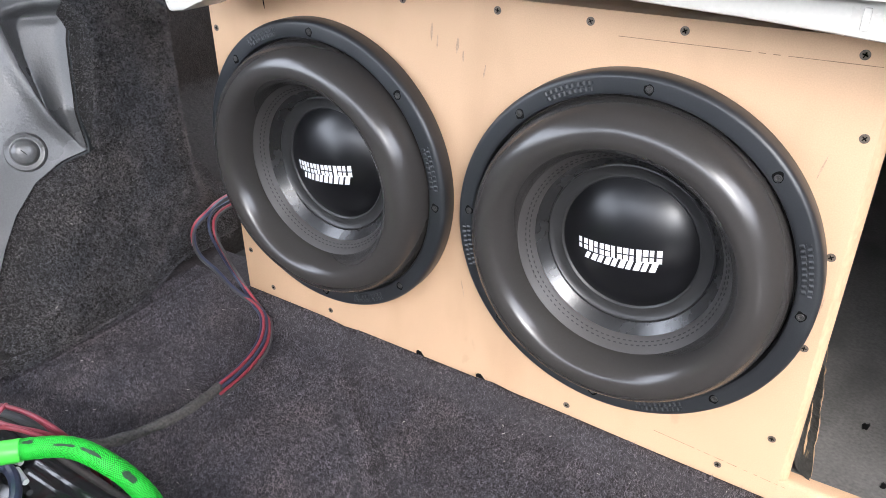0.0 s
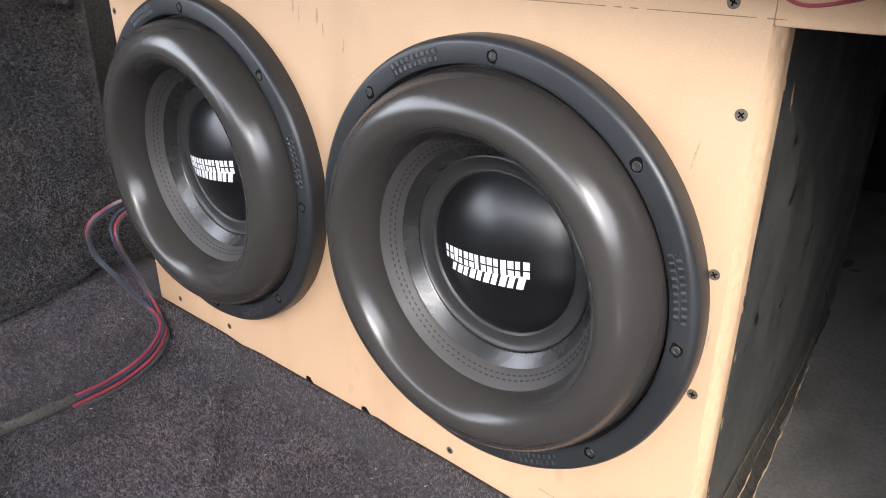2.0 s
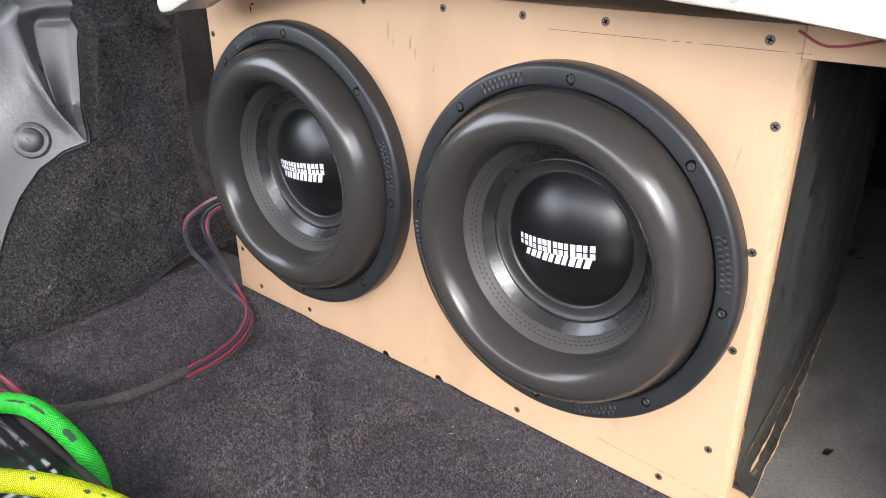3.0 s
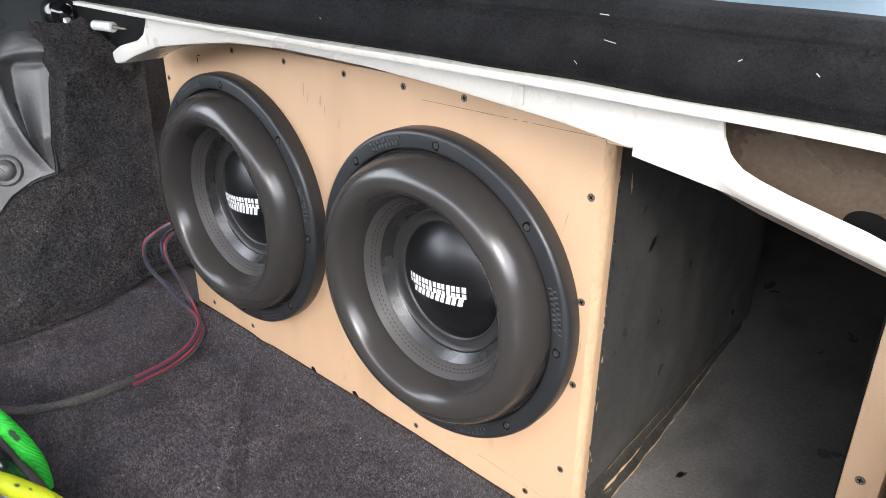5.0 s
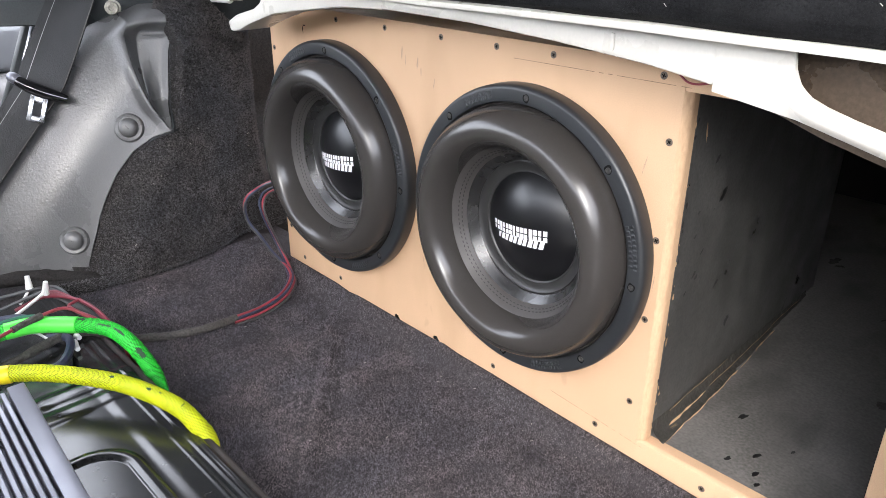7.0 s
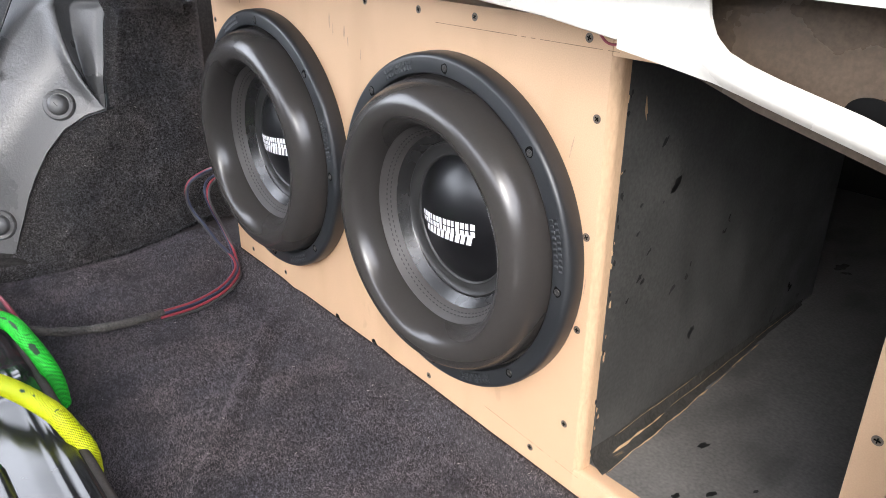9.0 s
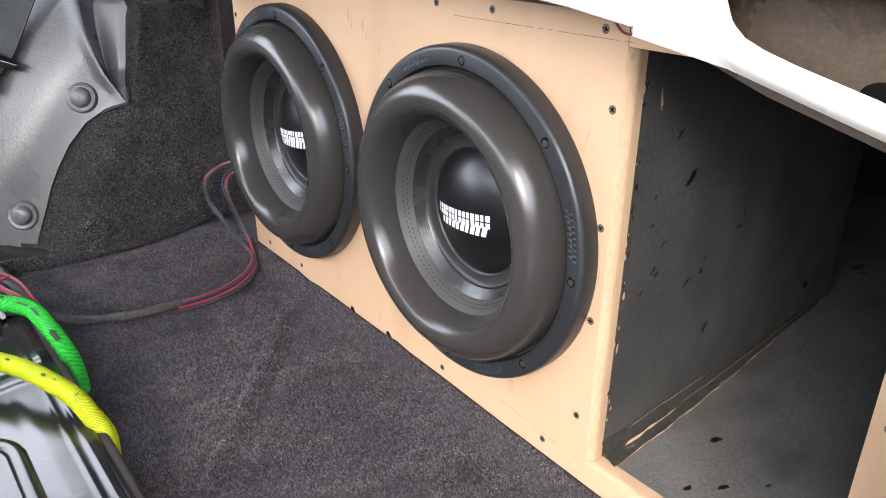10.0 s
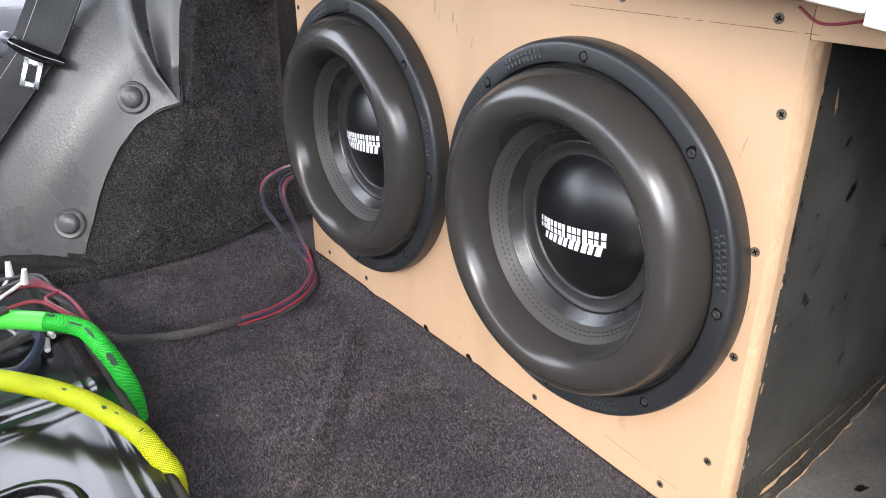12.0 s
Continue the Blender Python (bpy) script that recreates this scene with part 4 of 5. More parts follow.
part("edge_strip", slab([(0.1645, -0.0330), (0.30, 0.40), (0.304, 0.40), (0.1685, -0.0345)], "z", 0.5220, 0.5270, 0.0004, 1), WHITE_PAINT, case, "white edge strip")

for ob in case.children_recursive:                               # the upper edges sink a little towards the far end
    for v in ob.data.vertices:
        if v.co.z > 0.512:
            v.co.z -= 0.0052 * min(1.6, max(0.0, (0.163 - v.co.x) / 0.211))
            if ob.name.startswith("edge_strip"):
                v.co.z += 0.055 * max(0.0, v.co.y + 0.033)

# ---- side trim, seat belt, latch ----
trim = thing("side_trim", "grey grained plastic trim panel beside the rear seat", "trim panel")

RIDGE_Z, RIDGE_Y = [0.20, 0.227, 0.256, 0.283, 0.310, 0.333, 0.348, 0.370], [-0.128, -0.142, -0.154, -0.160, -0.163, -0.162, -0.161, -0.150]


def trim_swell(y, z):
    """Swelling beside the clips, hollow under the belt."""
    across = 0.78 * (y + 0.188) - 0.63 * (z - 0.227)
    return 0.009 * math.exp(-((across + 0.028) / 0.036) ** 2) - 0.010 * math.exp(-((across + 0.100) / 0.034) ** 2)


def trim_place(u, v):
    z = 0.030 + 0.40 * v
    near = -0.62 + 0.5 * (1 - (1 - u) ** 1.5)
    z = min(z, 0.425 - 0.012 * ease(-0.17, -0.22, near) + 0.93 * min(0.0, near + 0.152))
    y1 = float(np.interp(z, EDGE_Z, EDGE_Y)) + 0.004 + 0.002 * ease(0.215, 0.26, z) + 0.007 * ease(0.340, 0.350, z)
    y0 = -0.62
    y = y1 + (y0 - y1) * (1 - u) ** 1.5
    x = trim_x(y, z)
    # hollow pocket between the ridge and the upright edge
    ridge = float(np.interp(z, RIDGE_Z, RIDGE_Y))
    if z > 0.21:
        s = min(1.0, max(0.0, (y - ridge) / max(0.004, y1 - 0.006 - ridge)))
        deep = ease(0.215, 0.26, z) * (1 - 0.9 * ease(0.348, 0.366, z))      # a scoop, closed above by a rolled hood
        x -= deep * (0.030 * min(1.0, s / 0.42) ** 0.85 - 0.010 * ease(0.42, 1.0, s))
        x += 0.004 * deep * math.exp(-((y - ridge + 0.004) / 0.007) ** 2)
    # the top rolls back over the pocket and, behind the belt, along a slant
    crown = 0.362 + 0.010 * ease(-0.15, -0.12, y) + 0.93 * min(0.0, y + 0.152)
    x -= 0.085 * ease(0.0, 0.03 + 0.05 * ease(-0.148, -0.20, y), z - crown)
    x += trim_swell(y, z)
    return (x, y, z)


bm = sheet(260, 190, trim_place)
bmesh.ops.recalc_face_normals(bm, faces=bm.faces)
facing = sum((f.normal for f in bm.faces), Vector()).dot(Vector((1, -0.664, 0.385)))
bmesh.ops.delete(bm, geom=[v for v in bm.verts if 0.78 * (v.co.y + 0.188) - 0.63 * (v.co.z - 0.227) < -0.098], context="VERTS")
part("panel", thicken(bm, 0.006 if facing > 0 else -0.006), TRIM, trim, smooth=60)


def edge_place(u, v):
    x, y, z = trim_place(1.0, 0.44 + 0.42 * v)
    return (x + 0.0030 - 0.006 * u, y + 0.0005 + 0.0110 * u, z)


part("edge_flange", thicken(sheet(4, 40, edge_place), 0.002), PILLAR_BLACK, trim, "dark folded edge of the pocket", smooth=60)


def button(y, z, slot):
    n = Vector((1, -0.664, 0.385)).normalized()
    turn = Vector((0, -1, 0)).rotation_difference(n).to_matrix().to_4x4()
    m = Matrix.Translation((trim_x(y, z, 0.003) + trim_swell(y, z), y, z)) @ turn
    bm = turned([(0.0210, -0.004), (0.0203, -0.0012), (0.0186, 0.0006), (0.0168, 0.0004), (0.0152, -0.0004), (0.0140, -0.0002), (0.0134, 0.0014), (0.0128, 0.0046), (0.0110, 0.0070), (0.006, 0.0083), (0.0, 0.0086)], 40)
    b = part("clip_button", bm, TRIM, trim, "round grey push clip", smooth=50)
    b.matrix_basis = m
    bm = box((-0.0035, -0.0088, -0.0004), (0.0035, -0.008, 0.0004)) if slot else box((-0.0005, -0.0088, -0.0005), (0.0005, -0.008, 0.0005))
    s = part("clip_slot", bm, RECESS, b)
    s.rotation_euler = (0, 0.7, 0)


button(-0.188, 0.227, True)
button(-0.288, 0.078, False)

# pillar above the trim
single("pillar_trim", thicken(sheet(40, 30, lambda u, v: (trim_x(-0.30 + 0.36 * u, 0.37, -0.03) - 0.06 * v - 0.04 * ease(0.0, 0.2, v), -0.30 + 0.36 * u + 0.10 * v, 0.36 + 0.64 * v)), -0.01),
                PILLAR_BLACK, "dark plastic trim of the rear pillar", "pillar trim", kind="structure", smooth=60)

# striker bolt
n = Vector((1, -0.5, 0.1)).normalized()
striker = thing("striker_bolt", "zinc-plated seat latch bolt with a washer", "bolt")
m = Matrix.Translation((-0.812, -0.152, 0.381)) @ Vector((0, -1, 0)).rotation_difference(n).to_matrix().to_4x4()
for name, prof, material in (("mount_plate", [(0.0, -0.006), (0.030, -0.006), (0.033, -0.004), (0.032, -0.001), (0.028, 0.0), (0.0, 0.0)], PILLAR_BLACK), ("washer", [(0.0, 0.0), (0.011, 0.0), (0.011, 0.003), (0.006, 0.0035), (0.006, 0.004), (0.0, 0.004)], ZINC), ("shank", [(0.0055, 0.003), (0.0055, 0.014), (0.0, 0.014)], ZINC),
                             ("bolt_head", [(0.0085, 0.012), (0.0092, 0.0128), (0.0092, 0.0205), (0.008, 0.0215), (0.004, 0.0215), (0.0035, 0.0185), (0.0, 0.0185)], ZINC)):
    part(name, turned(prof, 28), material, striker).matrix_basis = m

# latch knob and white plastic anchor on the carpet fold
knob = thing("latch_knob", "black rounded latch cover on the carpet fold", "latch cover")
bm = turned([(0.0, -0.012), (0.020, -0.012), (0.021, 0.0), (0.021, 0.010), (0.0195, 0.018), (0.016, 0.0235), (0.010, 0.0265), (0.0, 0.0275)], 36)
bmesh.ops.rotate(bm, cent=(0, 0, 0), matrix=Matrix.Rotation(radians(-84), 3, "X"), verts=bm.verts)
for v in bm.verts:
    v.co.x *= 1.3
part("cover", bm, GLOSS_BLACK, knob, smooth=60).location = (-0.764, -0.070, 0.3985)
part("clip", box((-0.742, -0.078, 0.397), (-0.732, -0.070, 0.4035), 0.0015), WHITE_WIRE, knob, "white plastic clip")
anchor = thing("plastic_anchor", "white ribbed plastic anchor with a screw beside the rail", "anchor")
part("plug", tube([(-0.676, -0.066, 0.3995), (-0.655, -0.066, 0.4005), (-0.628, -0.066, 0.4015)], 0.0062, 14, 16, taper=lambda t: 0.9 + 0.12 * math.sin(60 * t)), WHITE_WIRE, anchor, smooth=70)
part("screw", tube([(-0.630, -0.066, 0.4015), (-0.615, -0.066, 0.402), (-0.596, -0.066, 0.4025)], 0.0022, 10, 16, taper=lambda t: (1 - 0.5 * t) * (1 + 0.25 * math.sin(90 * t))), ZINC, anchor)

belt = thing("seat_belt", "black seat belt with a plastic keeper and bright metal tongue", "seat belt")


def strap(u, v):
    z = 0.54 - 0.50 * v
    y = float(np.interp(z, [0.04, 0.21, 0.283, 0.39, 0.54], [-0.475, -0.332, -0.270, -0.2045, -0.119])) + 0.0255 * (2 * u - 1)
    x = trim_x(y, z, 0.012) + 0.0012 * math.cos(6 * u)
    x -= 0.075 * ease(0.0, 0.10, z - 0.345 - 0.93 * (y + 0.165)) * 0.4
    return (x, y, z)


part("webbing", thicken(sheet(10, 60, strap), 0.0014), WEB, belt, smooth=60)
for edge_u, wide in ((0.20, 0.016), (0.965, 0.02)):
    part("woven_line", sheet(1, 90, lambda u, v: tuple(Vector(strap(edge_u + wide * u, v)) + Vector((0.0012, -0.0008, 0.0005)))), SLEEVE if edge_u > 0.5 else WOVEN_LINE, belt, "pale woven line along the webbing", smooth=0)
part("keeper", tube([(-0.829, -0.298, 0.300), (-0.812, -0.285, 0.288), (-0.796, -0.264, 0.276), (-0.785, -0.246, 0.268)], 0.0075, 16, taper=lambda t: 0.7 + 0.5 * math.sin(math.pi * t)), GLOSS_BLACK, belt, "glossy black plastic keeper", smooth=60)
part("keeper_end", tube([(-0.832, -0.301, 0.302), (-0.826, -0.296, 0.298), (-0.820, -0.291, 0.294)], 0.0072, 14, 6, taper=lambda t: 0.75 + 0.35 * math.sin(math.pi * t)), ALU, belt, "pale metal end of the keeper", smooth=60)
bm = bmesh.new()
for lo, hi in (((-0.0115, -0.0012, -0.018), (-0.0055, 0.0012, 0.018)), ((0.0055, -0.0012, -0.018), (0.0115, 0.0012, 0.018)), ((-0.0055, -0.0012, -0.018), (0.0055, 0.0012, -0.010)), ((-0.0055, -0.0012, 0.008), (0.0055, 0.0012, 0.018))):
    box(lo, hi, 0.0009, 2, bm=bm)
tongue = part("tongue", bm, CHROME, belt, "bright steel buckle tongue")
nn = Vector((1, -0.664, 0.385)).normalized()
tongue.matrix_basis = Matrix.Translation((-0.800, -0.283, 0.258)) @ Vector((0, -1, 0)).rotation_difference(nn).to_matrix().to_4x4() @ pose(0, 0, 0, 0, 6, 0)

# ---- folded seat back: black stamped sheet metal ----
def panel_z(x, y):
    z = 0.020
    z -= 0.030 * ease(-0.340, -0.324, y)                        # rolled front edge
    z += 0.0008 * math.exp(-((y + 0.345) / 0.0022) ** 2) + 0.0006 * math.exp(-((y + 0.356) / 0.0020) ** 2)   # twin beads
    z -= 0.0012 * ease(-0.374, -0.388, y)                        # step down to the field
    # rounded rectangular swages, flat on top
    for cx, cy, hx, hy, r, k in ((-0.11, -0.56, 0.228, 0.166, 0.045, 0.0030), (-0.10, -0.575, 0.17, 0.13, 0.03, 0.0022)):
        qx, qy = abs(x - cx) - hx + r, abs(y - cy) - hy + r
        d = math.hypot(max(qx, 0), max(qy, 0)) + min(max(qx, qy), 0) - r
        z += k * ease(-0.011, -0.007, d) * (1 - ease(-0.002, 0.002, d))
    for cx, cy, l in ((-0.42, -0.40, 0.05), (-0.455, -0.372, 0.06)):
        d = math.hypot(max(abs(x - cx) - 0.006, 0), max(abs(y - cy) - l, 0))
        z += 0.0018 * math.exp(-(d / 0.005) ** 2)
    return z + 0.0006 * noise.noise(Vector((x * 9, y * 9, 0)))


seat_back = thing("folded_seat_back", "folded rear seat back, black stamped sheet metal", "seat back")


def panel_place(u, v):
    x, y = -0.72 + 0.95 * u, -0.324 - 0.476 * (1 - v) ** 1.6
    return (x, y, panel_z(x, y))


part("panel", thicken(sheet(300, 200, panel_place), -0.004), SEAT_METAL, seat_back, smooth=80)
part("edge_welt", tube([(-0.72, -0.330, 0.012), (-0.5, -0.3305, 0.0125), (-0.3, -0.331, 0.012), (-0.1, -0.333, 0.012), (0.22, -0.333, 0.012)], 0.0068, 12, wobble=0.1), WELT, seat_back, "dull grey-brown fabric welt along the edge", smooth=80)
part("cushion", box((-0.70, -0.80, -0.12), (0.21, -0.345, 0.004), 0.02), WEB, seat_back)

# ---- amplifier on the seat back ----
amp = thing("amplifier", "silver-grey finned aluminium amplifier lying on the seat back", "amplifier")
AX0, AX1, AY0, AY1, AZ = -0.430, 0.10, -0.72, -0.452, 0.075
part("chassis", box((AX0, AY0, 0.024), (AX1, AY1, 0.058), 0.002), ALU, amp)
part("edge_rail", box((AX0, AY1 - 0.0165, 0.058), (AX1, AY1, AZ), 0.0015), ALU, amp)
fin = box((AX0 + 0.006, -0.0022, 0.058), (AX1, 0.0022, AZ - 0.001), 0.0006, 1)
fin_mesh = mesh_of("fin", fin, ALU)
y = AY1 - 0.0215
while y > AY0:
    f = new("fin", fin_mesh)
    f.location, f.parent = (0, y, 0), amp
    y -= 0.0074

# lies slightly askew
amp.matrix_world = Matrix.Translation((AX0 + 0.004, AY1 + 0.002, 0)) @ Matrix.Rotation(radians(-3.4), 4, "Z") @ Matrix.Translation((-AX0, -AY1, 0))

# ---- power cables ----
def power_cable(name, label, points, r, material, tape_points, tape_material, marks):
    ob = thing(name, label, "cable", "thick power cables")
    part("core", tube(points, r, 20, 14), GREEN_CORE if material is GREEN else YELLOW_CORE, ob, smooth=80)
    me = braid(points, r)
    me.materials.append(material)
    b = new("braided_sleeve", me)
    b.parent = ob
    tagged(b, kind="stuff")
    if tape_points:
        part("tape_wrap", tube(tape_points, r + 0.0011, 20, 8, wobble=0.03), tape_material, ob, "smooth tape collar", smooth=60)
    path = smooth_path(points, 14)
    cross = frames_along(path)
    for g0, g1, turn, half in marks:
        a, e = g0 * (len(path) - 1), g1 * (len(path) - 1)

        def place(u, v):
            edge = 0.55 + 0.45 * math.sin(math.pi * u) + 0.5 * noise.noise(Vector((u * 5, g0 * 90, 1)))
            g = a + (e - a) * (u + 0.25 * noise.noise(Vector((v * 6, g0 * 70, 2))))
            k = min(max(int(g), 0), len(path) - 2)
            p, (s, w) = path[k].lerp(path[k + 1], g - k), cross[k]
            up = Vector((turn, -0.35, 1)).normalized()
            base = math.atan2(up.dot(w), up.dot(s))
            q = base + half * edge * (2 * v - 1)
            return p + (r + 0.0012) * (math.cos(q) * s + math.sin(q) * w)
        part("scuff", sheet(12, 8, place), SCUFF, ob, "dark rubbed spot", smooth=80)
    return ob


GREEN_PATH = [(-0.50, -0.62, 0.050), (-0.555, -0.52, 0.056), (-0.572, -0.45, 0.060), (-0.568, -0.405, 0.061), (-0.54, -0.368, 0.060), (-0.507, -0.337, 0.056), (-0.463, -0.329, 0.052), (-0.445, -0.320, 0.028), (-0.438, -0.315, 0.002), (-0.436, -0.315, -0.035)]
power_cable("green_power_cable", "thick bright green braided power cable with dark scuffs", GREEN_PATH, 0.0090, GREEN,
            [(-0.5735, -0.430, 0.0607), (-0.568, -0.405, 0.061), (-0.556, -0.387, 0.0607), (-0.534, -0.362, 0.0596)], GREEN_TAPE, [(0.470, 0.490, 0.1, 0.17), (0.53, 0.585, 0.9, 0.11), (0.60, 0.65, 1.0, 0.15), (0.70, 0.74, 1.2, 0.3)])
YELLOW_PATH = [(-0.44, -0.62, 0.048), (-0.485, -0.53, 0.052), (-0.494, -0.475, 0.055), (-0.480, -0.445, 0.056), (-0.441, -0.407, 0.056), (-0.382, -0.369, 0.055), (-0.327, -0.343, 0.046), (-0.302, -0.333, 0.031), (-0.293, -0.325, 0.006), (-0.293, -0.328, -0.04)]
power_cable("yellow_power_cable", "thick fluorescent yellow braided power cable with tape end", YELLOW_PATH, 0.0090, YELLOW,
            [(-0.490, -0.515, 0.053), (-0.494, -0.475, 0.055), (-0.483, -0.450, 0.056)], YELLOW_TAPE, [(0.533, 0.541, 0.2, 0.14), (0.608, 0.618, 0.2, 0.15), (0.634, 0.641, -0.2, 0.1), (0.70, 0.705, -0.6, 0.25)])

# ---- speaker wires ----
loom = thing("speaker_wire_loom", "red, blue and grey speaker wires from a black taped sleeve", "wire loom")
part("sleeve", tube([(-0.54, -0.49, 0.030), (-0.549, -0.43, 0.033), (-0.558, -0.402, 0.034), (-0.568, -0.372, 0.033), (-0.565, -0.343, 0.029), (-0.545, -0.315, 0.020), (-0.530, -0.290, 0.0135), (-0.521, -0.258, 0.008), (-0.514, -0.222, 0.0050), (-0.517, -0.188, 0.001), (-0.521, -0.168, -0.002)], 0.0052, 16, wobble=0.3), SLEEVE, loom, smooth=80)
STRANDS = ((RED_WIRE, (0.0, 0.0, 0.006), 0), (BLUE_WIRE, (0.0042, 0.001, 0.0048), 0), (RED_WIRE, (0.0078, 0.001, 0.0018), 1), (BLUE_WIRE, (-0.0035, -0.001, 0.004), 1),
           (GREY_WIRE, (0.0030, -0.001, 0.0008), 0), (GREY_WIRE, (0.0105, 0.002, -0.0012), 1))
for material, o, way in STRANDS:
    o = Vector(o)
    start = [(-0.5205, -0.174, -0.005), (-0.534, -0.122, -0.013), (-0.551, -0.076, -0.013), (-0.578, -0.043, -0.010), (-0.602, -0.031, -0.006)]
    if way:
        end = [(-0.627, -0.022, 0.006), (-0.643, -0.025, 0.032), (-0.647, -0.037, 0.069), (-0.653, -0.039, 0.091), (-0.662, -0.028, 0.103), (-0.667, -0.008, 0.107), (-0.668, 0.03, 0.107)]
    else:
        end = [(-0.624, -0.031, 0.004), (-0.631, -0.042, 0.022), (-0.640, -0.053, 0.047), (-0.653, -0.0625, 0.068), (-0.654, -0.067, 0.091), (-0.650, -0.063, 0.1095), (-0.645, -0.047, 0.121), (-0.655, -0.018, 0.122), (-0.666, 0.03, 0.118)]
    pts = [Vector(p) + o for p in start] + [Vector(p) + o * 0.6 for p in end]
    part("wire", tube(pts, 0.0018, 10), material, loom)

# ---- clutter of thin wires at the seat's edge ----
def wire(points, r, material, label, name="wire"):
    return single(name, tube(points, r, 10), material, label, "wire", "loose wires")


for k in range(4):
    d = 0.0052 * k
    wire([(-0.735, -0.52, 0.040 + d / 2), (-0.705 + d, -0.426 + d, 0.044 + d / 2), (-0.694 + d, -0.387 + d / 2, 0.047 + d / 2), (-0.669, -0.360 + d, 0.048 + d / 3), (-0.631 + d / 2, -0.344 + d / 2, 0.046), (-0.60 + d, -0.330 + d / 3, 0.036), (-0.585 + d, -0.318, 0.012), (-0.58 + d, -0.313, -0.02)],
         0.0023, GREY_WIRE, "dark grey wire in a bundle over the seat edge")
for k in range(4):
    d = 0.0046 * k
    wire([(-0.676, -0.395 + d, 0.034), (-0.664, -0.366 + d, 0.046 + d / 3), (-0.628, -0.346 + d / 2, 0.055 - d / 4), (-0.588 + d / 2, -0.331 + d / 3, 0.055 - d / 2), (-0.545 + d, -0.324, 0.046 - d), (-0.525 + d, -0.315, 0.015), (-0.522 + d, -0.312, -0.02)],
         0.0021, DARK_RED, "dark red wire looping over the seat edge")
wire([(-0.60, -0.53, 0.046), (-0.611, -0.451, 0.050), (-0.624, -0.425, 0.051), (-0.612, -0.398, 0.049), (-0.590, -0.378, 0.036)], 0.0056, BLUE_WIRE, "thick dark blue cable beside the green one", "cable")
wire([(-0.585, -0.50, 0.052), (-0.598, -0.445, 0.057), (-0.600, -0.415, 0.060), (-0.588, -0.385, 0.058), (-0.570, -0.366, 0.045)], 0.0022, TEAL_WIRE, "thin teal wire beside the blue cable")
wire([(-0.585, -0.385, 0.029), (-0.562, -0.371, 0.034), (-0.539, -0.373, 0.036), (-0.517, -0.385, 0.034), (-0.509, -0.400, 0.030), (-0.520, -0.420, 0.028)], 0.0050, BLUE_WIRE, "thick dark blue cable curling under the green one", "cable")
spliced = thing("spliced_red_wire", "thin red wire with a black splice over the green cable", "wire", "loose wires")
part("wire", tube([(-0.50, -0.53, 0.070), (-0.528, -0.471, 0.072), (-0.549, -0.421, 0.0735), (-0.559, -0.393, 0.0735), (-0.563, -0.366, 0.072), (-0.556, -0.350, 0.062), (-0.535, -0.336, 0.048), (-0.522, -0.322, 0.03), (-0.518, -0.314, -0.02)], 0.0021, 10), RED_WIRE, spliced)
part("splice", tube([(-0.5465, -0.427, 0.0734), (-0.553, -0.410, 0.0737), (-0.5592, -0.392, 0.0734)], 0.0042, 12, 8, wobble=0.25), SLEEVE, spliced, "black cloth-taped splice", smooth=80)
wire([(-0.606, -0.334, 0.056), (-0.598, -0.345, 0.058), (-0.592, -0.352, 0.058), (-0.575, -0.348, 0.056), (-0.545, -0.334, 0.05), (-0.53, -0.320, 0.03)], 0.0020, RED_WIRE, "short red wire branching to the bundle")
wire([(-0.62, -0.44, 0.042), (-0.636, -0.405, 0.046), (-0.646, -0.378, 0.053), (-0.649, -0.362, 0.060)], 0.0021, WHITE_WIRE, "thin white wire to a push connector")
wire([(-0.66, -0.46, 0.042), (-0.665, -0.415, 0.046), (-0.66, -0.385, 0.053), (-0.651, -0.361, 0.060)], 0.0021, GREY_WIRE, "dark grey wire to a push connector")
wire([(-0.665, -0.39, 0.046), (-0.674, -0.380, 0.050), (-0.680, -0.372, 0.058)], 0.0019, WHITE_WIRE, "short white wire to a push connector")
wire([(-0.615, -0.41, 0.029), (-0.598, -0.395, 0.034), (-0.578, -0.388, 0.032)], 0.0016, WHITE_WIRE, "thin white wire under the green cable")


def connector(at, towards):
    ob = thing("wire_connector", "small white plastic wire connector", "connector", "wire connectors")
    d = (Vector(towards) - Vector(at)).normalized()
    part("cap", tube([Vector(at), Vector(at) + d * 0.009, Vector(at) + d * 0.0185], 0.0044, 14, 5, taper=lambda t: 1.1 - 0.45 * t), WHITE_WIRE, ob, smooth=50)


connector((-0.649, -0.362, 0.057), (-0.640, -0.356, 0.1))
connector((-0.680, -0.372, 0.055), (-0.700, -0.366, 0.1))
connector((-0.574, -0.360, 0.031), (-0.520, -0.353, 0.028))
connector((-0.549, -0.367, 0.031), (-0.500, -0.371, 0.028))

# ---- lint on the carpets ----
FELT_LINT = ((0.069, 0.467, 0.004), (0.064, 0.481, 0.003), (0.048, 0.453, 0.0015), (0.142, 0.466, 0.0012), (0.179, 0.464, 0.0012), (-0.404, 0.458, 0.0014), (-0.18, 0.457, 0.001))
bm = bmesh.new()
rng = random.Random(11)
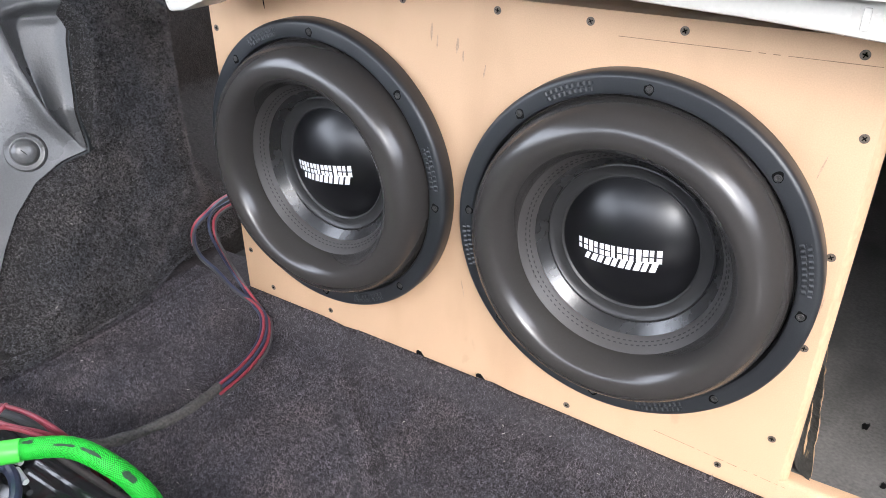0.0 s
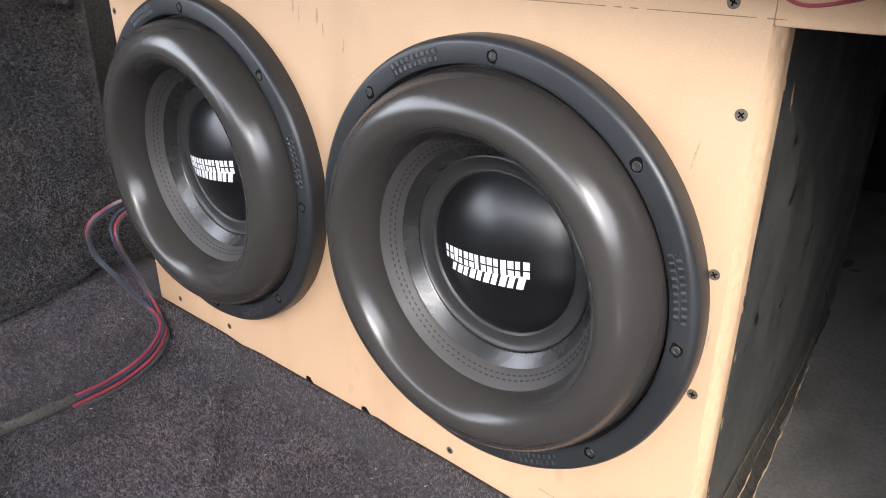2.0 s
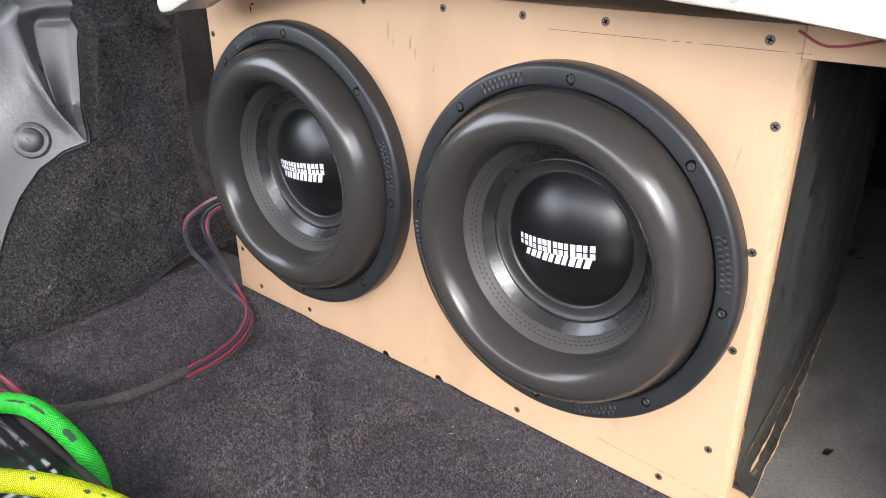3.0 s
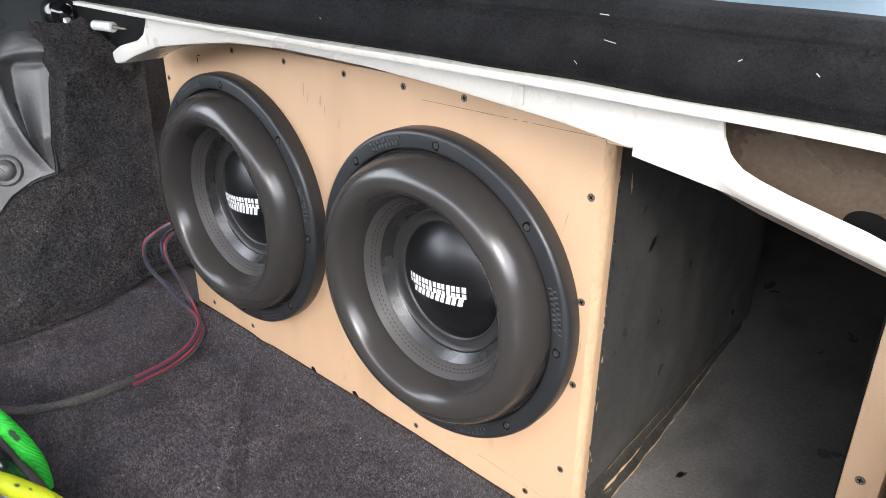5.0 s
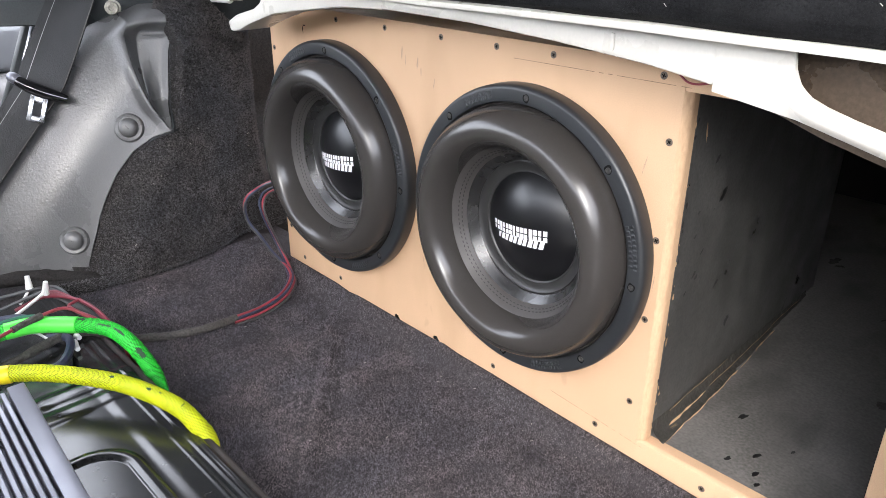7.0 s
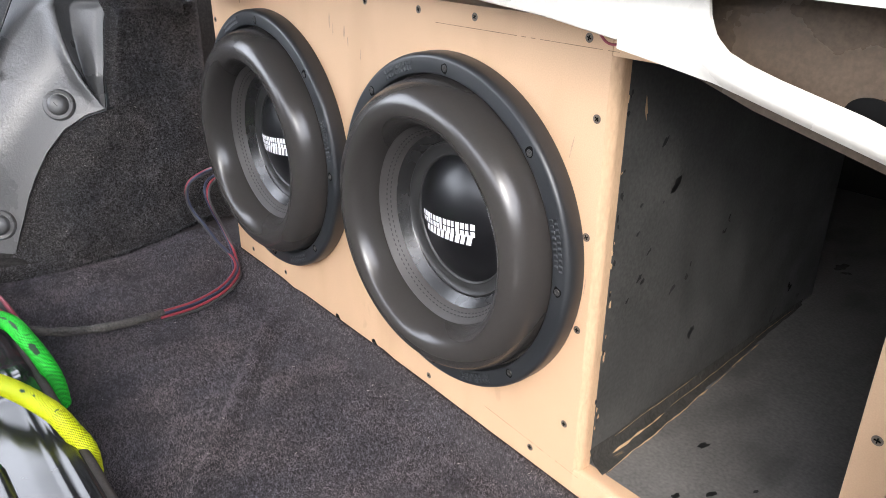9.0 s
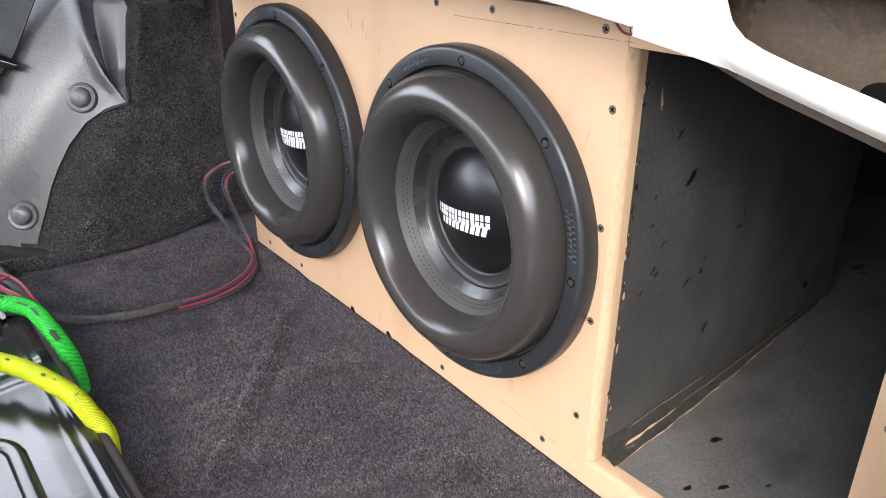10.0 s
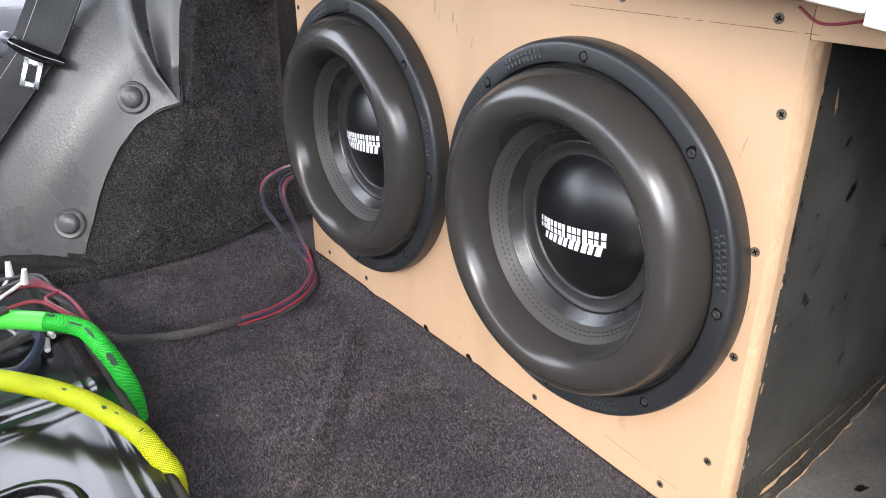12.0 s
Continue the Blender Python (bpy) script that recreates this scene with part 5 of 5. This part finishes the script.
for i in range(190):
    if rng.random() < 0.75:
        x, y = rng.uniform(-0.7, 0.1), rng.uniform(-0.31, -0.01)
        p, up = Vector((x, y, floor_height(x, y) + 0.0030)), Vector((0, 0, 1))
    else:
        y, z = rng.uniform(-0.28, 0.0), rng.uniform(0.02, 0.3)
        p, up = Vector((side_x(y, z) + 0.0028, y, z)), Vector((1, 0, 0))
        if y < -0.2 and z > 0.12:
            continue
    a = Vector((rng.uniform(-1, 1), rng.uniform(-1, 1), rng.uniform(-1, 1)))
    a = (a - up * a.dot(up)).normalized()
    l, w = rng.choice((0.0003, 0.0004, 0.0005, 0.0006, 0.0016)), 0.0002 + 0.0002 * rng.random()
    b = up.cross(a)
    bm.faces.new([bm.verts.new(p + q) for q in (-a * l - b * w, a * l - b * w, a * l * 0.9 + b * w, -a * l + b * w)])
for x, z, l in FELT_LINT:
    p, a = Vector((x, -0.1142, z)), Vector((rng.uniform(-1, 1), 0, rng.uniform(-0.3, 1))).normalized()
    b = Vector((0, -1, 0)).cross(a)
    bm.faces.new([bm.verts.new(p + q) for q in (-a * l - b * 0.0003, a * l - b * 0.0002, a * l * 0.9 + b * 0.0003, -a * l + b * 0.0002)])
single("carpet_lint", bm, LINT, "pale specks of lint on the black carpet", "lint", kind="stuff", smooth=0)

# ---- cabin shell that closes the place ----
single("ceiling", slab([(-1.45, 1.00), (-0.10, 1.02), (0.30, 0.96), (0.30, 1.00), (-0.1, 1.06), (-1.45, 1.04)], "x", -0.95, 0.62), HEADLINER, "pale grey cabin headliner", "ceiling", kind="structure")
single("wall_far_left", box((-1.06, -2.2, -0.3), (-1.02, -0.30, 0.40)), BLACK_PLASTIC, "dark inner door panel", "wall", kind="structure")
# added out of view to trim the left light and its reflections
single("roof_side_block", slab([(-1.03, 0.80), (-0.93, 0.78), (-0.90, 1.02), (-1.03, 1.02)], "y", -1.45, 0.0, 0.01), HEADLINER, "pale grey unseen block that trims light from the left", "trim", kind="structure")
single("wall_quarter", box((-1.0, -0.06, -0.3), (-0.96, 0.66, 0.448)), BLACK_PLASTIC, "dark quarter panel lining below the side window", "wall", kind="structure")
# unseen wall behind the camera; its top edge sets how much front light enters
single("wall_front", slab([(-0.92, -0.3), (0.58, -0.3), (0.58, 0.58), (0.46, 0.67), (-0.80, 0.67), (-0.92, 0.58)], "y", -1.36, -1.26, 0.03, 3), WEB, "dark unseen wall that closes the cabin and limits front light", "wall", kind="structure")
# added unseen wall: blocks the low sky on the right, narrowing the highlights
single("fence", box((2.9, -6.0, -0.70), (3.0, 4.0, 1.18)), BLACK_PLASTIC, "plain dark wall added out of view to cut low light", "fence", kind="structure")
single("wall_far_right", box((0.62, -0.20, -0.3), (0.66, 0.66, 1.02)), BLACK_PLASTIC, "dark quarter panel lining", "wall", kind="structure")
single("window_trim", tube([(-0.93, -0.275, 0.25), (-0.93, -0.2615, 0.282), (-0.93, -0.214, 0.386), (-0.93, -0.14, 0.55)], 0.0035, 10), CHROME, "bright metal strip along the side window", "trim", kind="structure")
single("window_frame", slab([(-0.315, 0.17), (-0.2615, 0.282), (-0.214, 0.386), (-0.186, 0.445), (-0.05, 0.445), (-0.05, 0.02), (-0.42, 0.02), (-0.42, 0.10)], "x", -0.985, -0.965, 0.003), PILLAR_BLACK, "dark rear door frame below the window", "frame", kind="structure")
parked = thing("parked_car", "dark grey parked car seen through the side window", "car")
part("body", slab([(-1.6, -0.50), (1.9, -0.50), (1.9, -0.08), (1.6, -0.01), (-1.6, -0.01)], "x", -3.6, -2.50, 0.05, 3), SILL_GREY, parked)
part("roof", slab([(-1.0, 0.195), (0.92, 0.185), (0.7, 0.30), (-0.8, 0.31)], "x", -3.35, -2.62, 0.04, 3), SILL_GREY, parked)
part("cabin", slab([(-1.3, -0.012), (1.2, -0.012), (0.9, 0.19), (-1.0, 0.20)], "x", -3.4, -2.58, 0.05, 3), CAR_PAINT, parked, "dark tinted glass and roof")
single("ground", slab([(-60, -60), (60, -60), (60, 60), (-60, 60)], "z", -0.75, -0.70), ASPHALT, "grey asphalt ground outside", "ground", kind="structure")

# ---- carpet pile ----
FIBRE = fibre_material("charcoal_fibre", (0.116, 0.104, 0.110))
FIBRE_SIDE = fibre_material("black_fibre", (0.112, 0.107, 0.107))
FIBRE_FELT = fibre_material("felt_fibre", (0.024, 0.024, 0.025))


def floor_spot(a, c):
    x, y = -0.735 + 1.02 * a, -0.335 + 0.3285 * c
    return (x, y, floor_height(x, y)), (0, 0, 1)


def side_spot(a, c):
    z = 0.40 * c
    edge = float(np.interp(z, EDGE_Z, EDGE_Y)) if z > 0.03 else -0.33
    y = edge + (0.09 - edge) * a
    if y > -0.118:
        z = min(z, 0.342)
    return (side_x(y, z), y, z), (1, 0, 0)


def felt_spot(a, c):
    p = shelf_front((0.02 + 0.72 * a), 0.15 + 0.40 * c)
    return p, (0, -1 + 0.5 * c, 0.3 + 0.4 * c)


nap("floor_pile", 330000, floor_spot, 0.0030, 0.00026, FIBRE, "short charcoal carpet pile on the trunk floor", 1)
nap("wall_pile", 210000, side_spot, 0.0032, 0.00027, FIBRE_SIDE, "short black carpet pile on the wheel arch", 2)
nap("shelf_pile", 60000, felt_spot, 0.0012, 0.00022, FIBRE_FELT, "fine black felt pile on the shelf edge", 3, 0.0025)


def flap_spot(a, c):
    return flap_place(a, c), (0.1, -1, 0.1)


def fold_spot(a, c):
    return fold_place(a, c), (0.8, -0.55, 0.2)


nap("flap_pile", 30000, flap_spot, 0.0032, 0.00027, FIBRE_SIDE, "short black pile on the loose carpet flap", 4)
nap("fold_pile", 26000, fold_spot, 0.0032, 0.00027, FIBRE_SIDE, "short black pile on the carpet edge", 5)
